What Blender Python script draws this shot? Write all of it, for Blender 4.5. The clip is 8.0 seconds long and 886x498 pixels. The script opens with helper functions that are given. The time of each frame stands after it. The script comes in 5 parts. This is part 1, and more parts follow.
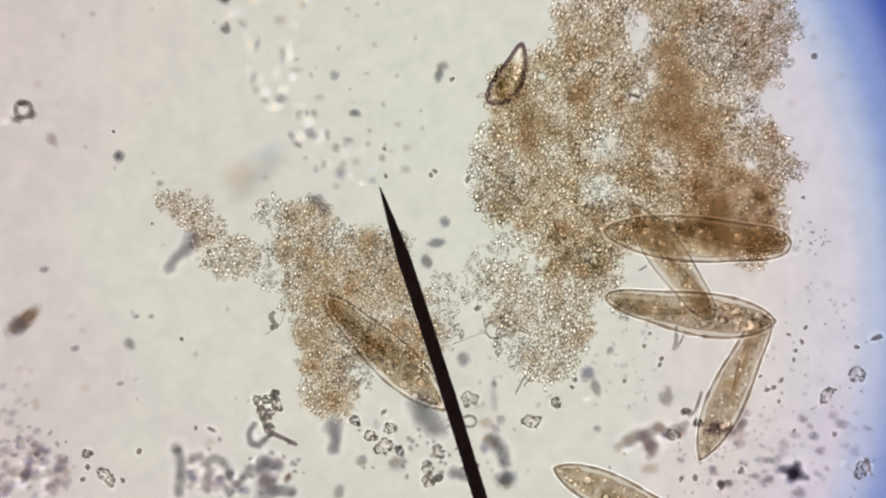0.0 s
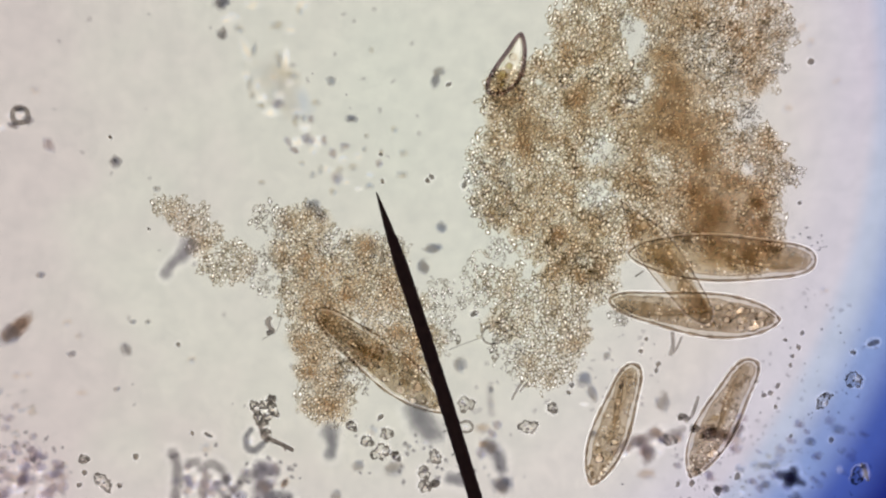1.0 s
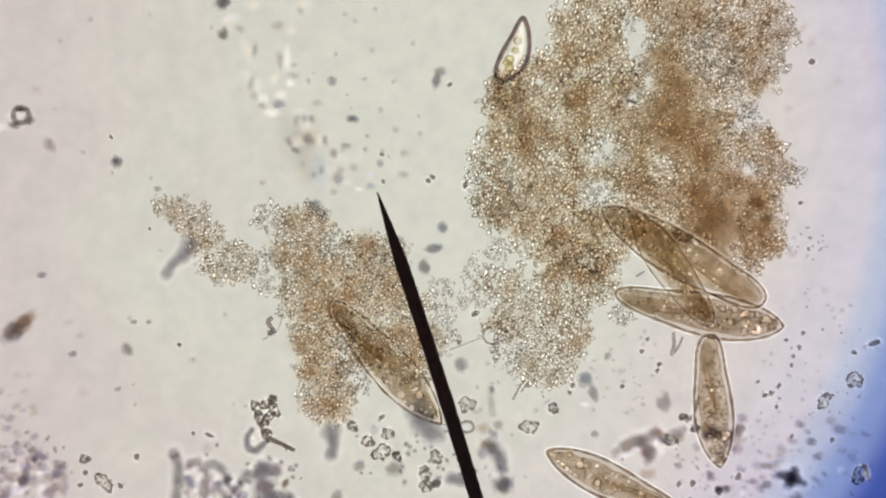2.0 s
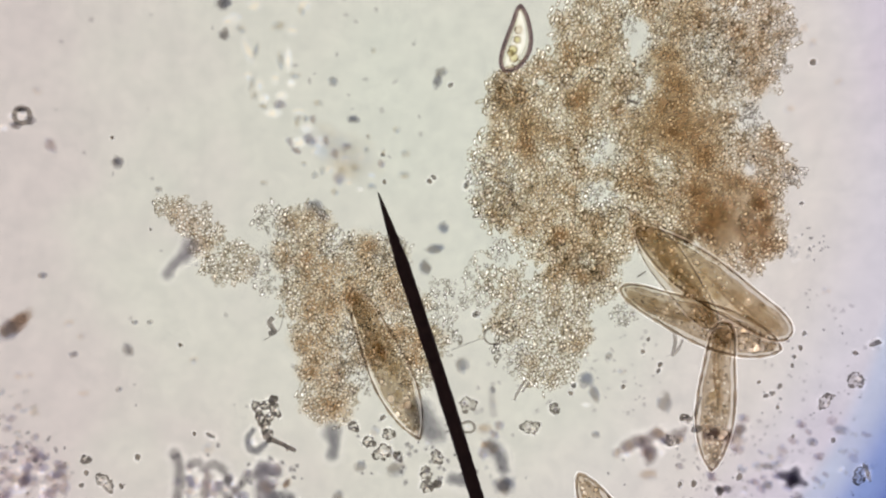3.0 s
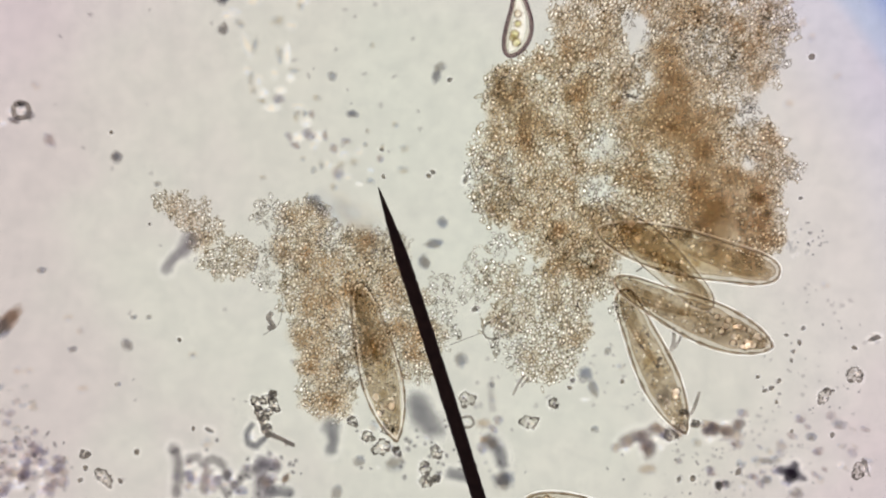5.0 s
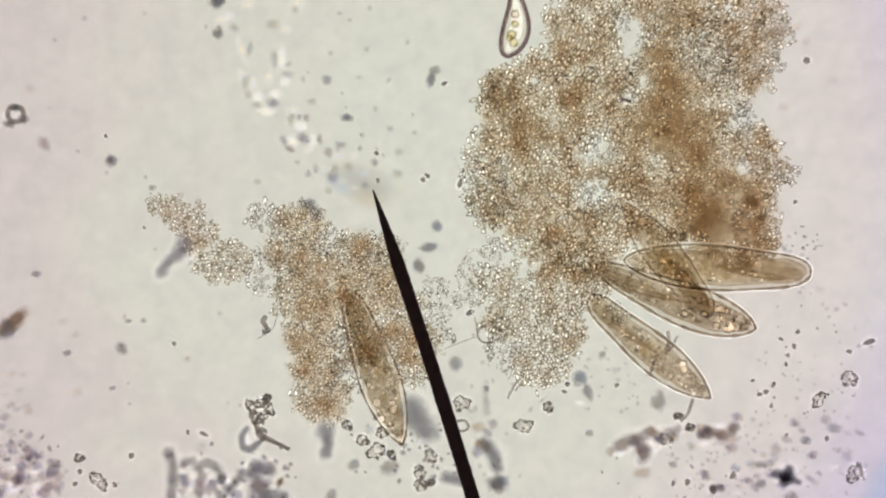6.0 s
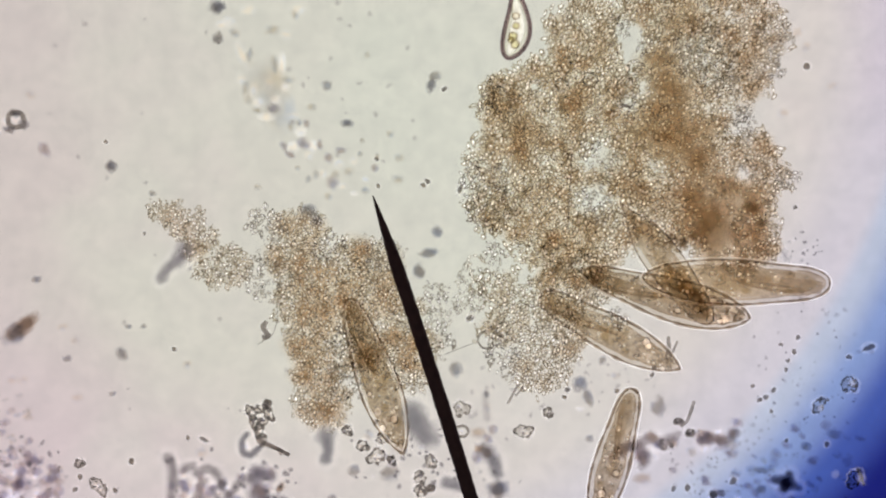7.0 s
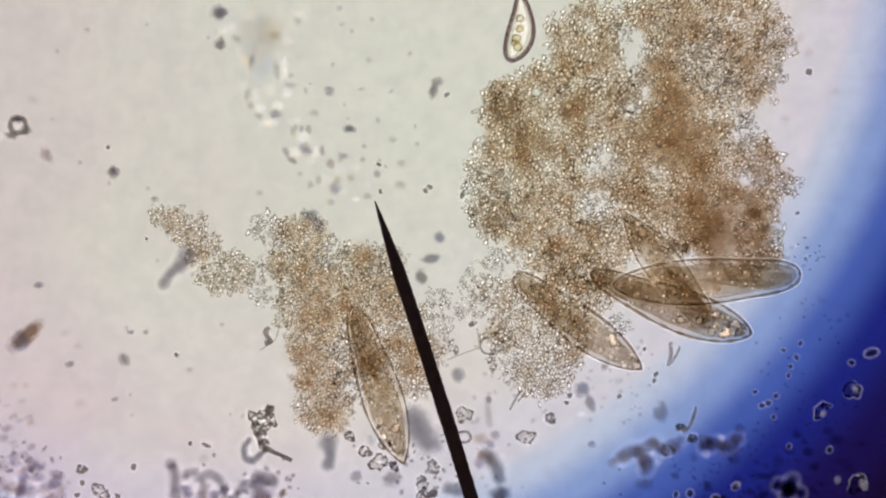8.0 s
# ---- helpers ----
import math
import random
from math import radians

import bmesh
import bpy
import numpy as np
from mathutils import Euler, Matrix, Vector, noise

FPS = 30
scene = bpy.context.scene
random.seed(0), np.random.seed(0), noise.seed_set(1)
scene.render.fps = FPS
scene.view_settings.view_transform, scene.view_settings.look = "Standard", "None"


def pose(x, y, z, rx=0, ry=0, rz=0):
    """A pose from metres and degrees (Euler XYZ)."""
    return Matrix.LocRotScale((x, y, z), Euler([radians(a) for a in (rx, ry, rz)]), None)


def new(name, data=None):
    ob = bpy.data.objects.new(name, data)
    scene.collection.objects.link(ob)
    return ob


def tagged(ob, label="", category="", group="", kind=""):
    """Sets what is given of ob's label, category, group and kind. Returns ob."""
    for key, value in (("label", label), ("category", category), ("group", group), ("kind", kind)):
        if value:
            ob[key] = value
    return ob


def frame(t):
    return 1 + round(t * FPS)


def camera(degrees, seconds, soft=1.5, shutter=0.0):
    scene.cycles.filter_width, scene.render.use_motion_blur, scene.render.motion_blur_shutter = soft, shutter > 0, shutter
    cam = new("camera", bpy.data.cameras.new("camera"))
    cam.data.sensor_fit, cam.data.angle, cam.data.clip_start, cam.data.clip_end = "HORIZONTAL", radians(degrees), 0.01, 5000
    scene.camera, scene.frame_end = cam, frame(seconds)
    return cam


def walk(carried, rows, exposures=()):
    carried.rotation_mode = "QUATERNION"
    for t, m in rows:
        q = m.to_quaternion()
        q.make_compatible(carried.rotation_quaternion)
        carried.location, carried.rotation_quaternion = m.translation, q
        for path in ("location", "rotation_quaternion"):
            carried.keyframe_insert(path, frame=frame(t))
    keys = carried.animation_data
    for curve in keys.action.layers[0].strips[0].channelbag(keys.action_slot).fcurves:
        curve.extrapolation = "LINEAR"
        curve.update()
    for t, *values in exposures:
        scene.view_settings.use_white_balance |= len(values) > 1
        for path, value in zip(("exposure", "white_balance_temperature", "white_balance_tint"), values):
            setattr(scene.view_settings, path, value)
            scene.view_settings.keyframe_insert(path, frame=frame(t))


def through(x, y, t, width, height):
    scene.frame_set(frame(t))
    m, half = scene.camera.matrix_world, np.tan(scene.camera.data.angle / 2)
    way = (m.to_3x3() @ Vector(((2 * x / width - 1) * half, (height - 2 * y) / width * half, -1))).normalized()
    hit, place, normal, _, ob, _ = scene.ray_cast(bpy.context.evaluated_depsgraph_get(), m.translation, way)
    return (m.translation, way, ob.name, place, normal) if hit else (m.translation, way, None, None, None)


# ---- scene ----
# A drop of pond water on a glass slide, modelled a thousand times enlarged (one metre stands for one millimetre).
# Plan units: divisions of the camera's view, 0 to 1568 across and 0 to 882 down; things are placed by them to fit that
# view; DIV metres each on the slide.
DIV = 0.00085
LENS = 40.0
HEIGHT = 784 * DIV / math.tan(radians(LENS / 2))
LAMP_DEPTH = 2.0

# ---- the camera and its drift ----
DRIFT_T = (0.0, 0.5, 1.0, 1.5, 3.0, 3.5, 4.0, 4.5, 6.0, 6.5, 7.0, 7.5, 8.0)
DRIFT_X = (0.0, -8.3, -6.0, -5.0, -2.5, -1.0, 2.0, 0.5, -13.8, -14.4, -13.6, -11.0, -9.6)
DRIFT_Y = (0.0, 8.2, 9.6, 9.5, 10.4, 5.8, 9.6, 0.2, 7.8, 12.4, 17.6, 21.8, 27.6)


def drift(t):
    return float(np.interp(t, DRIFT_T, DRIFT_X)), float(np.interp(t, DRIFT_T, DRIFT_Y))


def place(px, py, z=0.0):
    """The point at height z over the slide that stands at (px, py) in the field of view at the start."""
    k = DIV * (HEIGHT - z) / HEIGHT
    return Vector(((px - 784) * k, (441 - py) * k, z))


cam = camera(LENS, 8.0, soft=2.2)
walk(cam, [(t, pose(-dx * DIV, dy * DIV, HEIGHT)) for t, dx, dy in zip(DRIFT_T, DRIFT_X, DRIFT_Y)],
     [(0.0, 0.03), (0.7, -0.01), (1.2, -0.01), (1.7, 0.02), (3.0, 0.03), (3.5, 0.06), (4.0, 0.02), (4.7, 0.03), (6.0, 0.05), (6.5, 0.03), (7.0, 0.01), (8.0, -0.01)])
scene.cycles.max_bounces = 40
scene.cycles.transmission_bounces = 40
scene.cycles.transparent_max_bounces = 128

# ---- light: the lamp field under the slide, and a little stray light ----
world = bpy.data.worlds.new("world")
scene.world = world
world.use_nodes = True
world.node_tree.nodes["Background"].inputs[0].default_value = (0.65, 0.63, 0.66, 1)
world.node_tree.nodes["Background"].inputs[1].default_value = 0.14
world.cycles.sampling_method = "NONE"


def lin(r, g, b):
    """Linear colour from display values of 0 to 255."""
    return tuple(((c / 255 + 0.055) / 1.055) ** 2.4 if c > 10 else c / 255 / 12.92 for c in (r, g, b)) + (1.0,)


class Nodes:
    """A short way to write a node material."""

    def __init__(self, name):
        self.mat = bpy.data.materials.new(name)
        self.mat.use_nodes = True
        self.tree = self.mat.node_tree
        self.tree.nodes.clear()
        self.out = self.tree.nodes.new("ShaderNodeOutputMaterial")

    def add(self, kind, **sockets):
        node = self.tree.nodes.new("ShaderNode" + kind)
        for key, value in sockets.items():
            self.put(node.inputs[key.replace("_", " ")], value)
        return node

    def put(self, socket, value):
        if isinstance(value, bpy.types.NodeSocket):
            self.tree.links.new(value, socket)
        else:
            socket.default_value = value

    def math(self, operation, a, b=0.0, clamp=False):
        node = self.tree.nodes.new("ShaderNodeMath")
        node.operation, node.use_clamp = operation, clamp
        self.put(node.inputs[0], a)
        self.put(node.inputs[1], b)
        return node.outputs[0]

    def ramp(self, fac, stops, mode="LINEAR"):
        node = self.tree.nodes.new("ShaderNodeValToRGB")
        node.color_ramp.interpolation = mode
        e = node.color_ramp.elements
        while len(e) < len(stops):
            e.new(0.5)
        for item, (at, colour) in zip(e, stops):
            item.position, item.color = at, colour
        self.put(node.inputs[0], fac)
        return node.outputs[0]

    def noise(self, scale, detail=3.0, vector=None, rough=0.55):
        node = self.add("TexNoise", Scale=scale, Detail=detail, Roughness=rough)
        self.put(node.inputs["Vector"], vector if vector else self.coords())
        return node

    def coords(self):
        return self.add("TexCoord").outputs["Object"]

    def mix(self, fac, a, b):
        node = self.tree.nodes.new("ShaderNodeMixShader")
        self.put(node.inputs[0], fac)
        self.put(node.inputs[1], a)
        self.put(node.inputs[2], b)
        return node.outputs[0]

    def blend(self, fac, a, b, how="MIX"):
        node = self.tree.nodes.new("ShaderNodeMix")
        node.data_type, node.blend_type = "RGBA", how
        self.put(node.inputs[0], fac)
        self.put(node.inputs[6], a)
        self.put(node.inputs[7], b)
        return node.outputs[2]

    def done(self, surface):
        self.put(self.out.inputs[0], surface)
        return self.mat


def flat_radius(n, vector=None):
    """Distance from the object's own upright axis."""
    s = n.add("SeparateXYZ", Vector=vector or n.coords())
    return n.math("SQRT", n.math("ADD", n.math("POWER", s.outputs[0], 2.0), n.math("POWER", s.outputs[1], 2.0)))


def lamp_field_material():
    n = Nodes("lamp_glow")
    r = n.math("MULTIPLY", flat_radius(n), 0.5)
    # Lilac, blue and dark outer stops paint the eyepiece's vignette into the lamp colour.
    colour = n.ramp(r, [(0.0, lin(221, 220, 209)), (0.26, lin(222, 219, 209)), (0.38, lin(225, 217, 214)), (0.45, lin(218, 212, 224)),
                        (0.466, lin(196, 204, 228)), (0.495, lin(140, 162, 216)), (0.524, lin(72, 96, 180)), (0.558, lin(30, 38, 128)),
                        (0.600, lin(27, 17, 80)), (0.645, lin(25, 10, 42))], "EASE")
    return n.done(n.add("Emission", Color=colour, Strength=1.015).outputs[0])


def clear_glass_material():
    """Slide glass; a broad tint paints the view's uneven light into it, a fine one mottles it."""
    n = Nodes("slide_glass")
    shifted = n.add("VectorMath", Vector=n.coords())
    shifted.inputs[1].default_value = (-0.16, -0.11, 0.0)
    out = n.math("ADD", n.math("MULTIPLY", flat_radius(n, shifted.outputs[0]), 0.85), n.math("MULTIPLY", n.math("SUBTRACT", n.noise(3.2, 3.0).outputs[0], 0.5), 0.9))
    broad = n.ramp(out, [(0.12, (0.972, 0.985, 0.966, 1)), (0.42, (0.974, 0.970, 0.958, 1)), (0.72, (0.950, 0.908, 0.930, 1))], "EASE")
    fine = n.ramp(n.noise(26.0, 4.0).outputs[0], [(0.32, (0.94, 0.942, 0.948, 1)), (0.62, (1, 1, 1, 1))])
    glass_tint = n.blend(1.0, broad, fine, "MULTIPLY")
    return n.done(n.mix(0.01, n.add("BsdfTransparent", Color=glass_tint).outputs[0], n.add("BsdfGlossy", Roughness=0.1).outputs[0]))


def island_radius(n):
    """Distance from the axis of each grain, by its own map."""
    s = n.add("SeparateXYZ", Vector=n.add("TexCoord").outputs["UV"])
    return n.math("SQRT", n.math("ADD", n.math("POWER", s.outputs[0], 2.0), n.math("POWER", s.outputs[1], 2.0)))


def grain_material(name, core, wall, scatter, lit_share=0.75, uneven=0.5, hue=(0.98, 1.0, 1.02)):
    """Small grains, some stronger than others; bright core and darker wall paint in the light they bend."""
    n = Nodes(name)
    pick = n.add("NewGeometry").outputs["Random Per Island"]
    r = n.math("ADD", island_radius(n), n.math("MULTIPLY", n.math("SUBTRACT", n.noise(330.0, 2.0).outputs[0], 0.5), uneven))
    tone = n.ramp(r, [(0.0, core), (0.36, core), (0.70, wall), (0.82, wall), (1.0, (0.95, 0.94, 0.92, 1))])
    tone = n.blend(n.math("MULTIPLY", n.math("FRACT", n.math("MULTIPLY", pick, 17.0)), 0.5), tone, (0.96, 0.945, 0.92, 1))
    power = n.math("MULTIPLY", n.math("LESS_THAN", pick, lit_share), n.math("ADD", n.math("FRACT", n.math("MULTIPLY", pick, 31.0)), 0.5))
    # Core brightness beyond the lamp's, added as translucent colour.
    lit = n.math("MULTIPLY", n.ramp(r, [(0.0, (1, 1, 1, 1)), (0.6, (0, 0, 0, 1))], "EASE"), n.math("MULTIPLY", power, scatter))
    both = n.tree.nodes.new("ShaderNodeAddShader")
    n.put(both.inputs[0], n.add("BsdfTransparent", Color=tone).outputs[0])
    n.put(both.inputs[1], n.add("BsdfTranslucent", Color=n.blend(1.0, lit, hue + (1.0,), "MULTIPLY")).outputs[0])
    return n.done(both.outputs[0])


def soft_grain_material(name, core, scatter):
    """Joined out-of-focus granules, some brighter and some greyer than the water."""
    n = Nodes(name)
    pick = n.add("NewGeometry").outputs["Random Per Island"]
    away = n.ramp(island_radius(n), [(0.1, (1, 1, 1, 1)), (1.0, (0, 0, 0, 1))], "EASE")
    grey = n.math("MULTIPLY", away, n.math("GREATER_THAN", pick, 0.55))
    # Brighter granules: light painted in with translucent colour.
    lit = n.math("MULTIPLY", n.math("MULTIPLY", away, n.math("LESS_THAN", pick, 0.55)), scatter)
    both = n.tree.nodes.new("ShaderNodeAddShader")
    n.put(both.inputs[0], n.add("BsdfTransparent", Color=n.blend(grey, (1, 1, 1, 1), core)).outputs[0])
    n.put(both.inputs[1], n.add("BsdfTranslucent", Color=n.blend(1.0, lit, (1, 0.98, 0.94, 1), "MULTIPLY")).outputs[0])
    return n.done(both.outputs[0])


def cloud_material(name, core, edge=0.2, scatter=None):
    """Joined soft clouds of slime, each fading out towards its own edge; scatter: the colour that they throw on."""
    n = Nodes(name)
    ragged = n.math("MULTIPLY", n.math("SUBTRACT", n.noise(70.0, 3.0).outputs[0], 0.5), 0.5)
    away = n.ramp(n.math("ADD", island_radius(n), ragged), [(edge, (0, 0, 0, 1)), (1.0, (1, 1, 1, 1))], "EASE")
    through = n.add("BsdfTransparent", Color=n.blend(away, core, (1, 1, 1, 1))).outputs[0]
    if scatter is None:
        return n.done(through)
    both = n.tree.nodes.new("ShaderNodeAddShader")
    n.put(both.inputs[0], through)
    n.put(both.inputs[1], n.add("BsdfTranslucent", Color=n.blend(away, scatter, (0, 0, 0, 1))).outputs[0])
    return n.done(both.outputs[0])


def lump_material(name, core, scatter=None):
    """A lump out of focus: ragged, uneven in tone, fading towards its edge; scatter: the colour that it throws on."""
    n = Nodes(name)
    ragged = n.math("MULTIPLY", n.math("SUBTRACT", n.noise(42.0, 3.0).outputs[0], 0.5), 1.0)
    away = n.ramp(n.math("ADD", island_radius(n), ragged), [(0.1, (1, 1, 1, 1)), (1.0, (0, 0, 0, 1))], "EASE")
    uneven = n.ramp(n.noise(30.0, 3.0).outputs[0], [(0.36, (0.7, 0.7, 0.7, 1)), (0.6, (1, 1, 1, 1))])
    share = n.math("MULTIPLY", away, uneven)
    through = n.add("BsdfTransparent", Color=n.blend(share, (1, 1, 1, 1), core)).outputs[0]
    if scatter is None:
        return n.done(through)
    both = n.tree.nodes.new("ShaderNodeAddShader")
    n.put(both.inputs[0], through)
    n.put(both.inputs[1], n.add("BsdfTranslucent", Color=n.blend(share, (0, 0, 0, 1), scatter)).outputs[0])
    return n.done(both.outputs[0])


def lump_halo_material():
    """Halo of light round a lump out of focus, painted as a bright ring."""
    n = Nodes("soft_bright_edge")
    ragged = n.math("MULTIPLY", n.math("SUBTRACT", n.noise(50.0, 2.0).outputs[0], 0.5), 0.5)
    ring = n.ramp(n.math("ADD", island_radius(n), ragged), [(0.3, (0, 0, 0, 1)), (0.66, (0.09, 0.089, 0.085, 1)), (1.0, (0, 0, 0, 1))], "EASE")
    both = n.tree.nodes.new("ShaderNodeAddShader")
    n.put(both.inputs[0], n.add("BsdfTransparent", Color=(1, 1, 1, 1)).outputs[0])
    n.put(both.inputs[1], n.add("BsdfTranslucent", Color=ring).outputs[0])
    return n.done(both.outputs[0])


def body_material(name, pale, mid, dark, scale=150.0, low=0.38, high=0.62, scatter=None):
    """Cell plasm: tinted and grainy; scatter: the colour that it throws on."""
    n = Nodes(name)
    along = n.add("VectorMath", Vector=n.coords())
    along.operation = "MULTIPLY"
    along.inputs[1].default_value = (0.4, 1.0, 1.0)
    grain = n.noise(scale, 4.0, along.outputs[0], 0.65).outputs[0]
    cloud = n.noise(scale * 0.16, 2.0, along.outputs[0]).outputs[0]
    shade = n.math("ADD", n.math("MULTIPLY", grain, 0.6), n.math("MULTIPLY", cloud, 0.4))
    shade = n.math("ADD", shade, n.math("MULTIPLY", n.math("SUBTRACT", n.add("ObjectInfo").outputs["Random"], 0.5), 0.05))
    tone = n.ramp(shade, [(low, dark), (0.5, mid), (high, pale)])
    through = n.add("BsdfTransparent", Color=tone).outputs[0]
    if scatter is None:
        return n.done(through)
    both = n.tree.nodes.new("ShaderNodeAddShader")
    n.put(both.inputs[0], through)
    n.put(both.inputs[1], n.add("BsdfTranslucent", Color=n.blend(1.0, tone, scatter, "MULTIPLY")).outputs[0])
    return n.done(both.outputs[0])


def tint_material(name, a, b, scale=80.0, ior=1.0):
    n = Nodes(name)
    tone = n.ramp(n.noise(scale, 3.0).outputs[0], [(0.35, a), (0.65, b)])
    if ior == 1.0:
        return n.done(n.add("BsdfTransparent", Color=tone).outputs[0])
    return n.done(n.add("BsdfRefraction", Color=tone, Roughness=0.0, IOR=ior).outputs[0])


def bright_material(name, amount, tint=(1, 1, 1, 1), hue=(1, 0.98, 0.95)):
    """Clear stuff made brighter than the water round it: translucent colour is added to paint the light in."""
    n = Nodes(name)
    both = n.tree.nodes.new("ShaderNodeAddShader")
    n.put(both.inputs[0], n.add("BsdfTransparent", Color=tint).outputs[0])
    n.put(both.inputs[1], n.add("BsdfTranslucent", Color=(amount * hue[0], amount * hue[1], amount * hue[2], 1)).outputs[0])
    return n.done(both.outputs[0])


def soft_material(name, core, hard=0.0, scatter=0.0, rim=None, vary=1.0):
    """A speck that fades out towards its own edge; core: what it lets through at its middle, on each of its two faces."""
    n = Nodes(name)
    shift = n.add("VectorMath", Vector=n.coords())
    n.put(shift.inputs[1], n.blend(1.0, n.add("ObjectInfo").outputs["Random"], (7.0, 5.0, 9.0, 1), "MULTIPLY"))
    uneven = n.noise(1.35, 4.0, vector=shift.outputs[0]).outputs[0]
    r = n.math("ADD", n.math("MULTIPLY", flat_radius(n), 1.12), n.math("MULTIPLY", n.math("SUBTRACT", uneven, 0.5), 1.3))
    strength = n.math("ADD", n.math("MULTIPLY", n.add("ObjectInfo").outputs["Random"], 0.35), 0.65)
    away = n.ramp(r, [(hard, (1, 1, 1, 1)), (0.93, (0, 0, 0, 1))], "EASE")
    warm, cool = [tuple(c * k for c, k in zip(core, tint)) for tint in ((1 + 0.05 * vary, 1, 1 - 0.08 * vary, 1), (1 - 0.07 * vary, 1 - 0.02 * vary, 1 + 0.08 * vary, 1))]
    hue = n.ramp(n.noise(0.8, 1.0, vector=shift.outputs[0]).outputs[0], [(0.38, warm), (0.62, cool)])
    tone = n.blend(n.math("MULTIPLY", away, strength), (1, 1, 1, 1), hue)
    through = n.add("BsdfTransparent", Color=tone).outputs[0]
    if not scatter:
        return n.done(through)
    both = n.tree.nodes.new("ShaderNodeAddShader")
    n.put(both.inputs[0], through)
    # Added translucent colour paints light in, as a ring unless rim differs.
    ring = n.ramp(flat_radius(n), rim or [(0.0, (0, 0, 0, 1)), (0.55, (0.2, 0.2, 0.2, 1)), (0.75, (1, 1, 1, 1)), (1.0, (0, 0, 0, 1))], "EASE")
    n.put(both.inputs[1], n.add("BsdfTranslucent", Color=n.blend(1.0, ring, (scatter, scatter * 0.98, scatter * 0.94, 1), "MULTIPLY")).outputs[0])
    return n.done(both.outputs[0])


def solid_material(name, a, b, scale=40.0, rough=0.6):
    n = Nodes(name)
    tone = n.ramp(n.noise(scale, 4.0).outputs[0], [(0.35, a), (0.65, b)])
    return n.done(n.add("BsdfPrincipled", Base_Color=tone, Roughness=rough).outputs[0])


LAMP = lamp_field_material()
GLASS = clear_glass_material()
GRAIN = grain_material("brown_grains", (1, 0.995, 0.985, 1), (0.69, 0.645, 0.57, 1), 1.25, 0.7, 0.8, (1.0, 1.0, 0.98))
GRAIN_GREY = grain_material("grey_grains", (1, 1, 1, 1), (0.58, 0.56, 0.54, 1), 1.1, 0.65, 0.8, (1.0, 1.0, 0.98))
GRAIN_PALE = grain_material("pale_grains", (1, 0.995, 0.985, 1), (0.645, 0.605, 0.54, 1), 1.2, 0.7, 0.8, (1.0, 1.0, 0.99))
CELL_GRAIN = grain_material("cell_granules", (0.97, 0.96, 0.94, 1), (0.60, 0.55, 0.48, 1), 0.7, 0.5)
CLEAR = soft_grain_material("clear_grains", (0.87, 0.87, 0.88, 1), 0.22)
SLIME = cloud_material("brown_slime", (0.962, 0.938, 0.909, 1))
SLIME_DARK = cloud_material("dark_brown_slime", (0.918, 0.897, 0.863, 1), 0.0, (0.05, 0.044, 0.036, 1))
PLASM = body_material("clear_plasm", (0.958, 0.94, 0.91, 1), (0.936, 0.914, 0.878, 1), (0.905, 0.873, 0.828, 1))
ENDOPLASM = body_material("brown_plasm", (0.905, 0.868, 0.82, 1), (0.835, 0.785, 0.722, 1), (0.75, 0.692, 0.62, 1), 95.0, 0.37, 0.63)
ENDOPLASM_PALE = body_material("tan_plasm", (0.928, 0.895, 0.845, 1), (0.868, 0.823, 0.762, 1), (0.79, 0.735, 0.66, 1), 95.0, 0.37, 0.63)
ENDOPLASM_DENSE = body_material("dense_plasm", (0.95, 0.935, 0.90, 1), (0.90, 0.88, 0.84, 1), (0.84, 0.81, 0.765, 1), 95.0, 0.37, 0.63, (0.165, 0.16, 0.13, 1))
PLASM_PALE = body_material("pale_plasm", (1, 1, 0.98, 1), (0.985, 0.975, 0.94, 1), (0.95, 0.93, 0.86, 1))
PELLICLE = tint_material("pellicle", (0.54, 0.48, 0.42, 1), (0.74, 0.68, 0.605, 1), 45.0)
PELLICLE_VIOLET = tint_material("violet_pellicle", (0.66, 0.60, 0.62, 1), (0.74, 0.68, 0.69, 1))
# Optical halos at outlines, put in as bright translucent shapes.
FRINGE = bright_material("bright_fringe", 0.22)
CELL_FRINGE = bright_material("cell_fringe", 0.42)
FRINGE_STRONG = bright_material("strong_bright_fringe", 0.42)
GROOVE = tint_material("groove_wall", (0.80, 0.75, 0.68, 1), (0.91, 0.88, 0.83, 1), 160.0)
GULLET = tint_material("gullet_stuff", (0.86, 0.82, 0.76, 1), (0.95, 0.93, 0.90, 1), 60.0)
NUCLEUS = tint_material("nucleus_stuff", (0.925, 0.89, 0.83, 1), (0.965, 0.945, 0.91, 1))
FOOD = tint_material("food_brown", (0.91, 0.87, 0.80, 1), (0.96, 0.94, 0.89, 1), 130.0)
FOOD_GREEN = tint_material("food_green", (0.84, 0.83, 0.63, 1), (0.92, 0.90, 0.76, 1), 90.0)
# Vacuole and drop water: brightness above the lamp's is painted in.
VACUOLE = bright_material("vacuole_water", 0.45, (1, 1, 1, 1))
DROP = bright_material("drop_water", 0.75, (1, 1, 1, 1), (1.0, 0.99, 0.95))
CRYSTAL = tint_material("crystal_clear", (0.62, 0.59, 0.56, 1), (1, 1, 0.99, 1), 150.0)
DARK_SPECK = tint_material("dark_grit", (0.45, 0.43, 0.42, 1), (0.66, 0.63, 0.61, 1), 60.0)
THREAD = tint_material("thread_grey", (0.52, 0.50, 0.48, 1), (0.74, 0.72, 0.70, 1), 110.0)
SMUDGE = soft_material("grey_smudge", (0.58, 0.58, 0.61, 1), 0.3)
